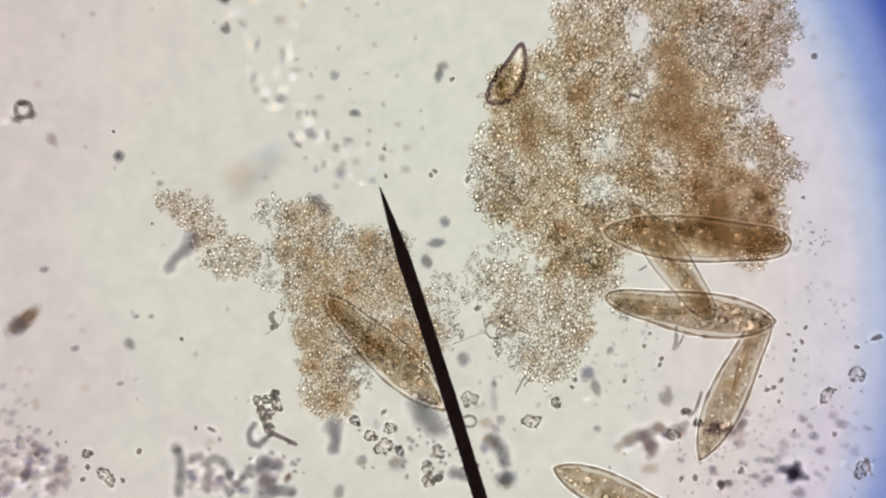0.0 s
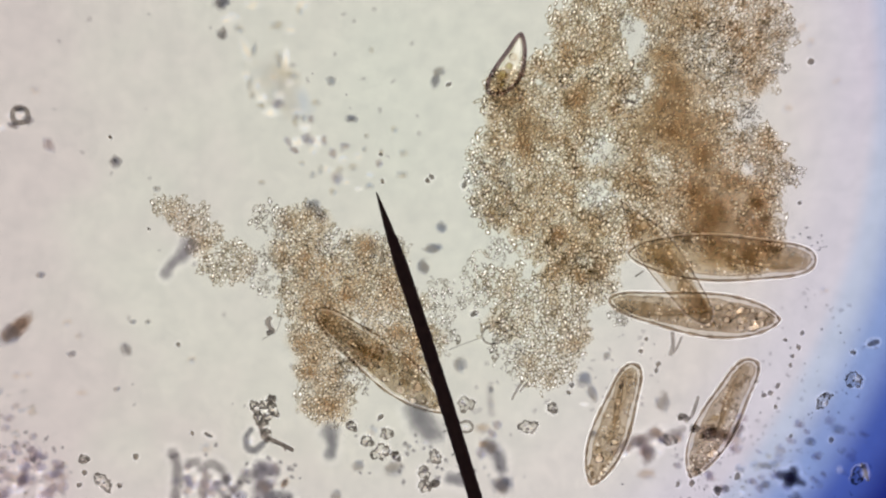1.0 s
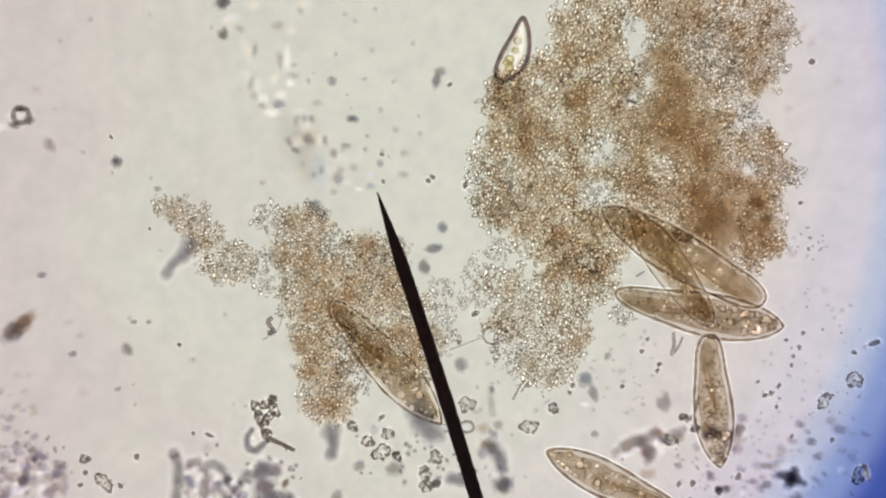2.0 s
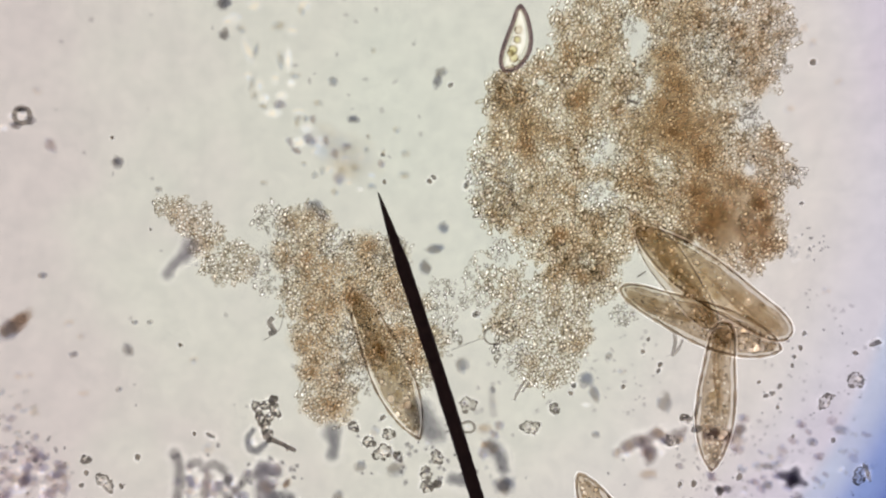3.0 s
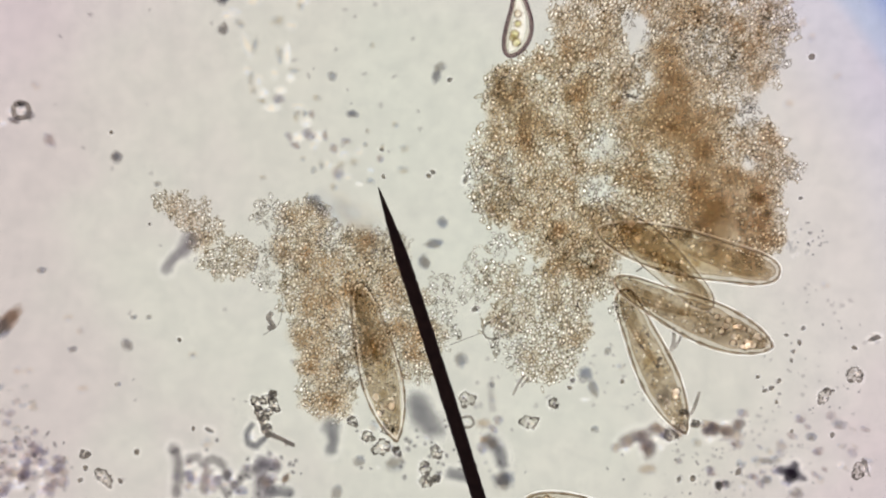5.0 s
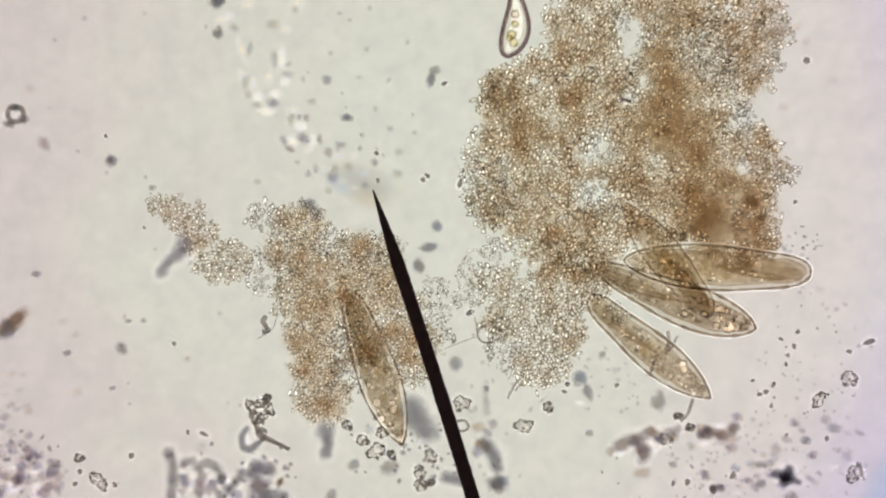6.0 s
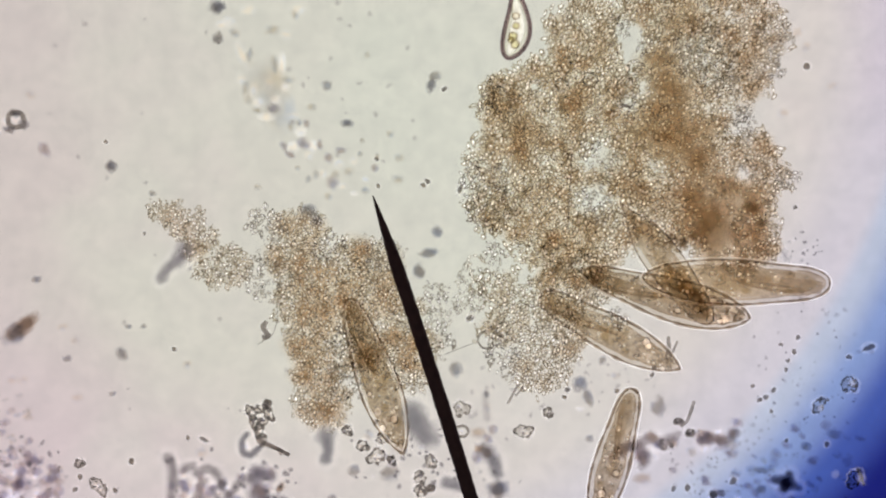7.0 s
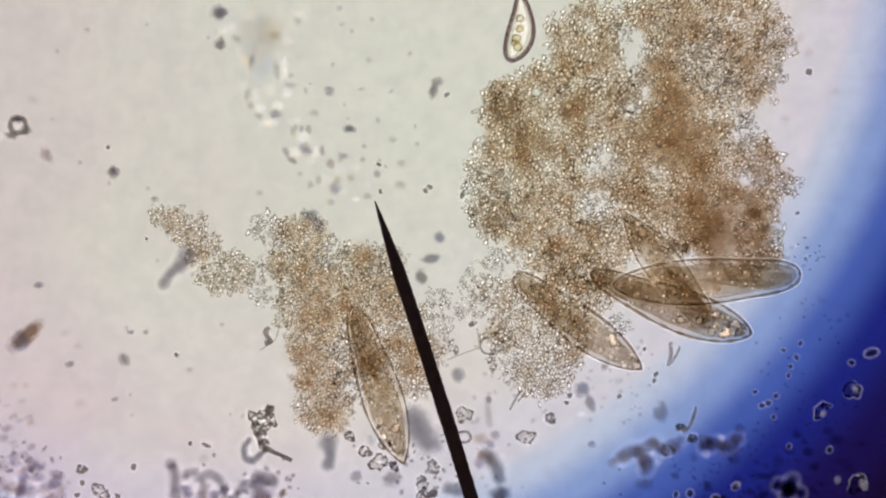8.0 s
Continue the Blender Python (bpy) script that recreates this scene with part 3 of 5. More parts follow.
def slipper_cell(label, length, width, tip=0.8, bend=0.0, seed=1, drops=6, blunt=0.5, thick=0.42, groove_side=1, rear_grains=0.5, fringe=2.9, rim=1.9, slim=0.12, pale=False, bubbles=10, plain=False, speckle=1.1, dense=False):
    """A single-celled swimmer: clear outer plasm, grainy inner plasm, skin edge, mouth groove, nucleus, bubbles and food drops."""
    rng = np.random.default_rng(seed)
    L, W = length * DIV, width * DIV
    T = W * thick
    ob = tagged(new("slipper_cell"), label, "single-celled animal", group="slipper cells")
    verts, faces = slipper(L, W, T, tip, bend, blunt, slim=slim)
    part("body", mesh_of("body", verts, faces, PLASM), ob)
    flesh = ENDOPLASM_PALE if pale else ENDOPLASM
    core, rings = slipper(L, W - 15 * DIV, T * 0.7, tip, bend, blunt, 1 - 15 / length, slim)
    ragged = [(x, y + W * 0.05 * noise.noise(Vector((x / W * 2.5, y / W * 1.5, seed))), z) for x, y, z in core]
    part("endoplasm", mesh_of("endoplasm", ragged, rings, flesh), ob, "mottled brown inner plasm")
    if not plain:
        part("inner_skin", mesh_of("inner_skin", *ring_tube(outline_of(ragged), 1.1 * DIV, 6, 0.6), GROOVE), ob, "thin inner line of the skin")
    if dense:
        part("endoplasm", mesh_of("endoplasm", *slipper(L * 0.9, W * 0.7, T * 0.5, tip, bend, blunt, 0.95, slim), ENDOPLASM_DENSE), ob, "dense brown inner plasm")
    # Dark tube on the skin line puts in the shade of refraction there.
    part("pellicle", mesh_of("pellicle", *ring_tube(outline_of(verts), rim * DIV, 6, 0.55), PELLICLE), ob, "thin skin edge, darkened as refraction would")
    # Halo of light along the outline, built as a bright tube.
    part("fringe", mesh_of("fringe", *ring_tube(outline_of(verts, fringe * DIV), 1.7 * DIV), FRINGE if plain else CELL_FRINGE), ob, "thin bright halo of light painted round the outline")
    for side, shift in ((1, 0.0), (-1, 0.09)):
        line = []
        for i in range(20):
            u = 0.86 - 0.95 * i / 19 - shift
            line.append((u * L / 2, bend * L * (u * u - 0.4) + groove_side * W * (0.16 - 0.22 * (i / 19) ** 1.5 + side * 0.07 * math.sin(math.pi * i / 19)), T * 0.30))
        part("oral_groove", mesh_of("oral_groove", *tube(line, [0.4 * DIV + 1.8 * DIV * math.sin(math.pi * i / 19) for i in range(20)], 8), GROOVE), ob, "slanting mouth groove")
    line = [((0.9 - 0.85 * i / 15) * L / 2, bend * L * ((0.9 - 0.85 * i / 15) ** 2 - 0.4) + groove_side * W * (0.1 - 0.12 * i / 15), T * 0.15) for i in range(16)]
    part("gullet", mesh_of("gullet", *tube(line, [W * (0.05 + 0.13 * math.sin(math.pi * min(1.0, 0.25 + i / 20))) for i in range(16)], 12, 0.3), GULLET), ob, "darker funnel-shaped gullet")
    v, f = ICO[3]
    part("nucleus", mesh_of("nucleus", v * np.array((L * 0.11, W * 0.17, T * 0.2)) + np.array((-0.02 * L, bend * L * -0.4 - 0.05 * W, 0)), f, NUCLEUS), ob)

    def spots(count, lo, hi, start=-0.8, end=0.8):
        u = rng.uniform(start, end, count)
        y = rng.uniform(-0.8, 0.8, count) * np.sqrt(1 - u * u) * W * 0.42 + bend * L * (u * u - 0.4)
        return np.stack([u * L / 2, y, rng.uniform(0.1, 0.3, count) * T], 1), rng.uniform(lo, hi, count) * DIV

    for c, r in zip(*spots(drops, 4.0, 7.5, -0.7, 0.6)):
        part("food_vacuole", mesh_of("food_vacuole", ICO[2][0] * np.array((1.2, 1, 0.6)) * r + c, ICO[2][1], FOOD), ob)
    small, wide = spots(26, 0.9, 2.6, -0.85, 0.5), spots(bubbles, 2.7, 6.5, -0.8, -0.15)
    for c, r in list(zip(*small)) + list(zip(*wide)):
        c[2] = 0.42 * T
        drop = part("clear_drop", mesh_of("clear_drop", ICO[2][0] * np.array((rng.uniform(0.8, 1.3), 1, 0.6)) * r + c, ICO[2][1], DROP), ob, "clear bright drop")
        if r > 3.6 * DIV and rng.random() < 0.7:
            ring = [Vector(c) + Vector((1.15 * r * math.cos(a * math.pi / 8), 1.15 * r * math.sin(a * math.pi / 8), 0)) for a in range(16)]
            part("drop_skin", mesh_of("drop_skin", *ring_tube(ring, 1.0 * DIV, 6, 0.9), PELLICLE), drop, "dark ring")
    part("clear_tip", mesh_of("clear_tip", ICO[2][0] * np.array((L * 0.022, W * 0.05, T * 0.1)) + np.array((-0.455 * L, bend * L * 0.43, T * 0.2)), ICO[2][1], VACUOLE), ob, "bright clear hind tip")
    for u in (-0.55, 0.42):
        c = np.array((u * L / 2, bend * L * (u * u - 0.4) + 0.1 * W, T * 0.1))
        part("contractile_vacuole", mesh_of("contractile_vacuole", ICO[3][0] * np.array((1, 1, 0.7)) * 6.5 * DIV + c, ICO[3][1], VACUOLE), ob, "clear round water bubble")
    a, ra = spots(int(length * speckle), 1.2, 2.9, -0.9, 0.85)
    b, rb = spots(int(length * rear_grains), 1.3, 3.0, -0.9, -0.05)
    tagged(part("granules", joined_balls("granules", np.concatenate([a, b]), np.concatenate([ra, rb]), CELL_GRAIN, 1, None, rng), ob), kind="stuff")
    return ob


def small_cell():
    """The small clear cell with a dark skin."""
    L, W, T = 114 * DIV, 39 * DIV, 26 * DIV
    ob = tagged(new("small_cell"), "small clear cell with a dark violet skin and yellow-green drops", "single-celled animal")
    verts, faces = slipper(L, W, T, 0.62, 0.09, 0.8, slim=0.28)
    part("body", mesh_of("body", verts, faces, PLASM_PALE), ob)
    for off, r in ((0.4, 4.2), (1.6, 2.8)):
        part("pellicle", mesh_of("pellicle", *ring_tube(outline_of(verts, off * DIV), r * DIV), PELLICLE_VIOLET), ob, "thick dark violet skin")
    # Bright inner body paints the white halo inside the dark skin.
    part("bright_plasm", mesh_of("bright_plasm", *slipper(L, W * 0.64, T * 0.6, 0.62, 0.09, 0.8, 0.88, 0.28), FRINGE_STRONG), ob, "bright halo of light painted inside the skin")
    for u, y, r in ((0.28, 0.02, 6.0), (-0.02, -0.03, 5.5), (-0.34, 0.06, 7.0), (-0.58, -0.05, 7.0), (-0.46, 0.14, 5.0)):
        c = Vector((u * L / 2, y * W, T * 0.1))
        ring = [c + Vector((r * DIV * math.cos(a * math.pi / 10), r * DIV * math.sin(a * math.pi / 10), 0)) for a in range(20)]
        drop = part("food_vacuole", mesh_of("food_vacuole", ICO[2][0] * np.array((1, 1, 0.5)) * r * DIV + np.array(c), ICO[2][1], FOOD_GREEN if u < 0.2 else PLASM), ob)
        part("drop_skin", mesh_of("drop_skin", *ring_tube(ring, 1.3 * DIV), PELLICLE), drop, "dark ring")
    return ob


cell_upper = slipper_cell("large brown slipper-shaped cell half buried in the thick clump", 318, 72, 0.66, 0.01, 21, 9, 0.42, groove_side=-1, slim=-0.02, rear_grains=0.2, bubbles=3, speckle=0.3, pale=True, dense=True)
cell_middle = slipper_cell("brownish slipper-shaped cell with bright drops below the clump", 296, 68, 0.72, -0.02, 22, 7, rear_grains=1.0, slim=0.22, rim=2.3, bubbles=20)
cell_slanting = slipper_cell("brown slipper-shaped cell slanting out of the thick clump", 250, 58, 1.45, 0.0, 23, 6, slim=-0.05, rim=1.1, rear_grains=0.2, pale=True, bubbles=0, plain=True, speckle=0.4)
cell_lower = slipper_cell("tan slipper-shaped cell with a pointed end swimming free", 275, 62, 0.85, -0.01, 24, 6, 0.36, rear_grains=0.5, slim=0.1, rim=2.3, pale=True, bubbles=5, speckle=0.6)
cell_bottom = slipper_cell("pale tan slipper-shaped cell turning in open water", 248, 58, 0.75, 0.0, 25, 5, 0.38, rear_grains=0.3, rim=2.4, fringe=3.6, slim=0.1, pale=True, bubbles=5, speckle=0.5)
cell_needle = slipper_cell("tan slipper-shaped cell lying under the pointer needle", 285, 66, 0.85, 0.0, 26, 7, fringe=-3.2, rim=2.1, pale=True, bubbles=4)
cell_small = small_cell()


# ---- specks and debris ----
def rock_mesh(name, seed, material, level=2, rough=0.34):
    v, f = ICO[level]
    out = []
    for p in v:
        q = Vector(p)
        out.append(q * (1 + rough * 2 * noise.noise(q * 1.4 + Vector((seed * 3.1, seed, 0)))))
    return mesh_of(name, out, f, material)


SOFT_MESH = {}


def soft_mesh(material):
    if material.name not in SOFT_MESH:
        SOFT_MESH[material.name] = mesh_of("soft_" + material.name, *ICO[3], material)
    return SOFT_MESH[material.name]


def smudge(px, py, rx, ry=None, turn=0.0, material=None, name="blurred_speck", label="soft grey out-of-focus speck in the water", z=0.010):
    """A speck out of focus; turn: clockwise degrees."""
    ob = new(name, soft_mesh(material or SMUDGE))
    ob.matrix_basis = Matrix.Translation(place(px, py, z)) @ pose(0, 0, 0, 0, 0, -turn)
    ob.scale = (1.42 * rx * DIV, 1.42 * (ry or rx) * DIV, 0.009)
    return tagged(ob, label, "speck", group="blurred specks")


ROCKS = {}


def rock(px, py, material):
    k = (material.name, int(px * 7 + py * 3) % 6)
    if k not in ROCKS:
        ROCKS[k] = rock_mesh("rock_" + material.name, 1 + k[1] * 2.3, material)
    return ROCKS[k]


def speck(px, py, r, flat=0.8, turn=None, label="tiny dark speck of grit with a painted bright halo on the slide"):
    """A sharp dark speck."""
    ob = tagged(new("speck"), label, "speck", group="specks")
    ob.location = place(px, py, 0.0)
    spin = pose(0, 0, r * DIV * 0.6, 0, 0, (px * 37 + py * 11) % 360 if turn is None else -turn)
    grit = part("grit", rock(px, py, DARK_SPECK), ob)
    grit.matrix_basis = spin
    grit.scale = (r * DIV * 1.05, r * DIV * flat, r * DIV * 0.7)
    # Halo of light round the grit, painted on a flat soft body.
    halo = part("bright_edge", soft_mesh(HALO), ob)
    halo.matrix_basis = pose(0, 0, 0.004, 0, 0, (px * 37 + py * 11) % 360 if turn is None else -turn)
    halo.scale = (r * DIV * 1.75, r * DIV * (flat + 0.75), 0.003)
    return ob


def crystal(px, py, r, flat=0.75, turn=0.0, label="clear rough crystal with dark edges on the slide"):
    """A clear rough grain: uneven outline and chips; refraction's dark wall, glints and halo are painted in."""
    ob = tagged(new("crystal"), label, "crystal", group="crystals")
    ob.matrix_basis = Matrix.Translation(place(px, py, 0.0)) @ pose(0, 0, 0, 0, 0, -turn)
    rng = np.random.default_rng(int(px * 31 + py))
    line, n = [], 30
    for i in range(n):
        a = 2 * math.pi * i / n
        k = 1 + 0.45 * noise.noise(Vector((1.4 * math.cos(a) + px, 1.4 * math.sin(a), py))) + 0.25 * noise.noise(Vector((4 * math.cos(a) + px, 4 * math.sin(a), py)))
        line.append(Vector((0.92 * r * k * math.cos(a) * DIV, 0.92 * r * k * flat * math.sin(a) * DIV, r * DIV * 0.3)))
    verts = [p * f + Vector((0, 0, r * DIV * h)) for f, h in ((1.0, 0.0), (0.8, 0.16), (0.45, 0.26)) for p in line]
    faces = [(i + n * k, (i + 1) % n + n * k, (i + 1) % n + n * (k + 1), i + n * (k + 1)) for k in range(2) for i in range(n)] + [tuple(range(2 * n, 3 * n))]
    part("facet_body", mesh_of("facet_body", verts, faces, CRYSTAL), ob)
    part("wall", mesh_of("wall", *ring_tube(line, 2.0 * DIV, 6, 0.9), DARK_SPECK), ob, "dark edge")
    # Part of the outline gets a painted arc of halo light.
    start = int(rng.integers(0, n))
    arc = [line[(start + i) % n] * (1 + 4.0 * DIV / line[(start + i) % n].length) for i in range(21)]
    part("bright_edge", mesh_of("bright_edge", *tube(arc, [DIV * (0.4 + 1.9 * math.sin(math.pi * i / 20)) for i in range(21)], 6), FRINGE), ob, "painted bright halo")
    for i in range(int(2 + r / 6)):
        d = rng.uniform(-0.6, 0.6, 2) * r * DIV
        chip = part("dark_chip", rock(px + 11 * i, py, DARK_SPECK), ob, "dark chip")
        chip.matrix_basis = pose(d[0], d[1] * flat, r * DIV * 0.7, 0, 0, rng.uniform(0, 360))
        chip.scale = (DIV * rng.uniform(1.5, 4.0), DIV * rng.uniform(1.2, 2.5), DIV)
    # Two glints, painted as soft glows.
    for i in range(2):
        d = rng.uniform(-0.45, 0.45, 2) * r * DIV
        glint = part("bright_core", soft_mesh(GLOW), ob, "glint painted in")
        glint.matrix_basis = Matrix.Translation((d[0], d[1] * flat, r * DIV))
        glint.scale = (r * DIV * 0.55, r * DIV * 0.45, 0.003)
    return ob


def strand(points, wide, label, name="strand", material=None, halo=True, z=0.006):
    """A bent rod or thread through points of the plan."""
    pts = [Vector((x, y, 0)) for x, y in points]
    line = []
    for i in range(len(pts) - 1):
        for j in range(6):
            line.append(pts[i].lerp(pts[i + 1], j / 6))
    line.append(pts[-1])
    for k in range(3):
        line = [line[0]] + [(line[i - 1] + 2 * line[i] + line[i + 1]) / 4 for i in range(1, len(line) - 1)] + [line[-1]]
    spots = [place(p.x, p.y, z) for p in line]
    base = spots[0].copy()
    spots = [p - base for p in spots]
    n = len(spots)
    ob = tagged(new(name), label, "debris")
    ob.location = base
    radii = [wide * DIV * (0.8 + 0.4 * abs(math.sin(i * 1.7))) for i in range(n)]
    part("rod", mesh_of("rod", *tube(spots, radii, 8), material or THREAD), ob)
    if halo:
        # Wider bright tube paints the rod's halo of light.
        part("bright_edge", mesh_of("bright_edge", *tube([p - Vector((0, 0, z * 0.3)) for p in spots], [r + 1.6 * DIV for r in radii], 8, 0.4), FRINGE), ob, "painted bright halo")
    return ob


def ring_debris(px, py, rx, ry, turn=0.0, wide=1.6, label="clear ring-shaped shell with dark edge"):
    """An empty shell seen as a ring."""
    ob = tagged(new("ring_shell"), label, "debris", group="ring shells")
    ob.matrix_basis = Matrix.Translation(place(px, py, 0.008)) @ pose(0, 0, 0, 0, 0, -turn)
    ring = []
    for i in range(28):
        a = 2 * math.pi * i / 28
        k = 1 + 0.16 * noise.noise(Vector((math.cos(a) * 1.5 + px, math.sin(a) * 1.5, py)))
        ring.append(Vector((rx * k * math.cos(a) * DIV, ry * k * math.sin(a) * DIV, 0)))
    part("wall", mesh_of("wall", *ring_tube(ring, wide * DIV), THREAD), ob)
    # Halo outside the wall and glow within it are painted light.
    part("bright_edge", mesh_of("bright_edge", *ring_tube([p * (1 + 2.6 * DIV / p.length) for p in ring], 1.4 * DIV), FRINGE), ob, "painted bright halo")
    core = part("clear_core", soft_mesh(GLOW), ob, "bright glow painted in the middle")
    core.scale = (rx * 0.5 * DIV, ry * 0.5 * DIV, 0.004)
    return ob


def droplet(px, py, r, ry=None, turn=0.0, material=None):
    # Soft glow painted in for bright spots and for halos between lumps.
    ob = new("clear_droplet", soft_mesh(material or GLOW))
    ob.matrix_basis = Matrix.Translation(place(px, py, 0.006)) @ pose(0, 0, 0, 0, 0, -turn)
    ob.scale = (1.25 * r * DIV, 1.25 * (ry or r) * DIV, 0.005)
    return tagged(ob, "bright out-of-focus spot painted as a soft glow", "droplet", group="clear droplets")


def soft_sweep(points, widths, z):
    """Base, vertices, faces and map of a soft bent body through points of the plan, as wide as widths on either side of its line."""
    pts = [Vector((x, y)) for x, y in points]
    line, wide = [], []
    for i in range(len(pts) - 1):
        for j in range(8):
            line.append(pts[i].lerp(pts[i + 1], j / 8))
            wide.append(widths[i] + (widths[i + 1] - widths[i]) * j / 8)
    line.append(pts[-1])
    wide.append(widths[-1])
    for k in range(8):
        line = [line[0]] + [(line[i - 1] + 2 * line[i] + line[i + 1]) / 4 for i in range(1, len(line) - 1)] + [line[-1]]
    first, last = (line[0] - line[1]).normalized(), (line[-1] - line[-2]).normalized()
    caps = [0.99, 0.92, 0.78, 0.6, 0.4, 0.2]
    rows = [(line[0] + first * wide[0] * c, wide[0] * math.sqrt(1 - c * c), c) for c in caps]
    rows += [(p, w, 0.0) for p, w in zip(line, wide)]
    rows += [(line[-1] + last * wide[-1] * c, wide[-1] * math.sqrt(1 - c * c), c) for c in reversed(caps)]
    base, sides = place(line[0].x, line[0].y, z), 12
    verts, spread, faces = [], [], []
    for i, (p, w, c) in enumerate(rows):
        way = (rows[min(i + 1, len(rows) - 1)][0] - rows[max(i - 1, 0)][0]).normalized()
        for j in range(sides):
            a = 2 * math.pi * j / sides
            q = p + Vector((-way.y, way.x)) * w * math.cos(a)
            verts.append(place(q.x, q.y, z) - base + Vector((0, 0, 0.25 * w * DIV * math.sin(a))))
            spread.append((math.cos(a) * math.sqrt(1 - c * c), c))
    for i in range(len(rows) - 1):
        for j in range(sides):
            k = (j + 1) % sides
            faces.append((i * sides + j, i * sides + k, (i + 1) * sides + k, (i + 1) * sides + j))
    return base, verts, faces, spread


def lump(points, widths, material, label, z=0.012):
    """A lump of debris out of focus, with a halo of light painted round it."""
    ob = tagged(new("soft_lump"), label, "debris", group="soft lumps")
    base, verts, faces, spread = soft_sweep(points, [w * 1.15 for w in widths], z)
    ob.location = base
    part("core", mesh_of("core", verts, faces, material, True, spread), ob)
    if material == STREAK_FAINT:
        return ob
    low, verts, faces, spread = soft_sweep(points, [w * 1.25 + 7 for w in widths], 0.007)
    part("bright_edge", mesh_of("bright_edge", [v + low - base for v in verts], faces, LUMP_HALO, True, spread), ob, "soft painted bright halo")
    return ob


# Sharp specks of grit.
for px, py, r in ((202, 234, 4), (322, 600, 4.5), (156, 826, 5), (148, 848, 5), (247, 799, 6), (218, 850, 5), (347, 757, 4), (680, 728, 5),
                  (1440, 100, 6.5), (800, 141, 4.5), (763, 311, 5), (770, 304, 5), (1515, 614, 5), (1425, 580, 4.5), (1368, 686, 5), (1382, 673, 4.5)):
    speck(px, py, r)
for px, py, r in ((1345, 666, 4), (1357, 690, 5), (1378, 710, 4), (1395, 592, 4), (1418, 605, 4.5), (1408, 621, 4), (1404, 637, 4), (1170, 635, 5),
                  (1167, 646, 4.5), (1140, 612, 4.5), (1150, 590, 4), (1105, 674, 4.5), (1018, 672, 5), (1012, 685, 4.5), (845, 546, 6), (270, 396, 3)):
    speck(px, py, r)
for px, py, r in ((1205, 847, 5), (1230, 845, 6), (1275, 857, 8), (1310, 833, 6), (1476, 768, 5), (1478, 690, 3), (1420, 350, 4), (1405, 762, 4), (683, 312, 4), (680, 264, 4)):
    speck(px, py, r)
speck(828, 318, 8, 0.45, 110, "tiny dark rod-shaped speck beside the clump")
speck(376, 760, 9, 0.3, 25, "tiny pale rod-shaped speck on the slide")
speck(1550, 597, 10, 0.4, -15, "tiny dark rod-shaped speck on the slide")

# Clear crystals.
for px, py, r, flat, turn in ((940, 745, 15, 0.85, 0), (984, 713, 10, 0.8, 60), (1516, 662, 16, 0.85, 20), (1462, 699, 15, 0.62, -60), (1524, 830, 20, 0.62, -50),
                              (190, 843, 21, 0.5, 45), (155, 803, 9, 0.7, 0), (628, 744, 10, 0.8, 45), (655, 772, 11, 0.8, 10), (690, 758, 11, 0.9, 0)):
    crystal(px, py, r, flat, turn)
for px, py, r, flat, turn in ((680, 790, 17, 0.75, -20), (707, 797, 9, 0.7, 60), (776, 798, 13, 0.8, 60), (1190, 770, 11, 0.9, 0), (1213, 728, 7, 0.6, 0), (1235, 748, 8, 0.7, 0),
                              (830, 706, 14, 0.9, 0)):
    crystal(px, py, r, flat, turn)

# Ring-shaped shells and the vesicle.
ring_debris(42, 195, 15, 13, 10, 4.6)
ring_debris(830, 746, 13, 10, 0, 2.6)
crystal(757, 827, 12, 0.85, 70)
crystal(758, 850, 12, 0.8, 20)
crystal(776, 846, 7, 0.8, 0)
ring_debris(880, 582, 21, 17, -20, 2.0, "pale clear vesicle lying in the trailing clump")
ring_debris(902, 566, 12, 12, 0, 1.2, "small pale clear vesicle lying in the trailing clump")
ring_debris(1007, 133, 11, 10, 0, 2.6, "grey ring-shaped shell lying in the thick clump")
ring_debris(1058, 124, 14, 12, 30, 1.6, "pale clear ring-shaped shell lying in the thick clump")
strand([(1112, 168), (1122, 169), (1131, 173)], 2.6, "short black rod lying in a gap of the thick clump", material=DARK_SPECK, z=0.075)

# Rods and threads.
strand([(470, 728), (468, 750), (470, 765), (490, 772), (510, 780), (526, 788)], 3.2, "bent knobbly grey strand of debris")
for px, py, r, flat, turn in ((458, 712, 13, 0.6, 60), (475, 706, 12, 0.55, -20), (490, 715, 13, 0.55, 50), (481, 727, 12, 0.55, -30), (463, 728, 12, 0.6, 80), (472, 744, 11, 0.75, 90), (478, 759, 12, 0.6, 90), (487, 696, 7, 0.8, 0)):
    crystal(px, py, r, flat, turn, "knobbly grey piece of a tangled heap of debris")
strand([(474, 760), (490, 770), (508, 778), (526, 788)], 3.6, "bent knobbly grey strand of debris", material=DARK_SPECK)
strand([(506, 776), (512, 788)], 2.4, "short knobbly side strand of debris", material=DARK_SPECK)
strand([(486, 552), (478, 560), (484, 570), (490, 578), (478, 580)], 4.3, "small dark hook-shaped strand", material=DARK_SPECK)
strand([(500, 500), (506, 540), (498, 575), (470, 592)], 0.7, "thin pale thread beside the clump", material=THREAD, halo=False)
strand([(1026, 250), (1024, 300), (1021, 340), (1020, 388)], 1.0, "thin dark thread across the thick clump", halo=False, z=0.07)
strand([(932, 662), (920, 682), (912, 698)], 2.2, "pale thin rod below the clump")
strand([(940, 666), (926, 684)], 1.8, "pale thin rod below the clump")
strand([(1196, 578), (1198, 600), (1192, 620)], 3.4, "short dark rod with painted bright halo")
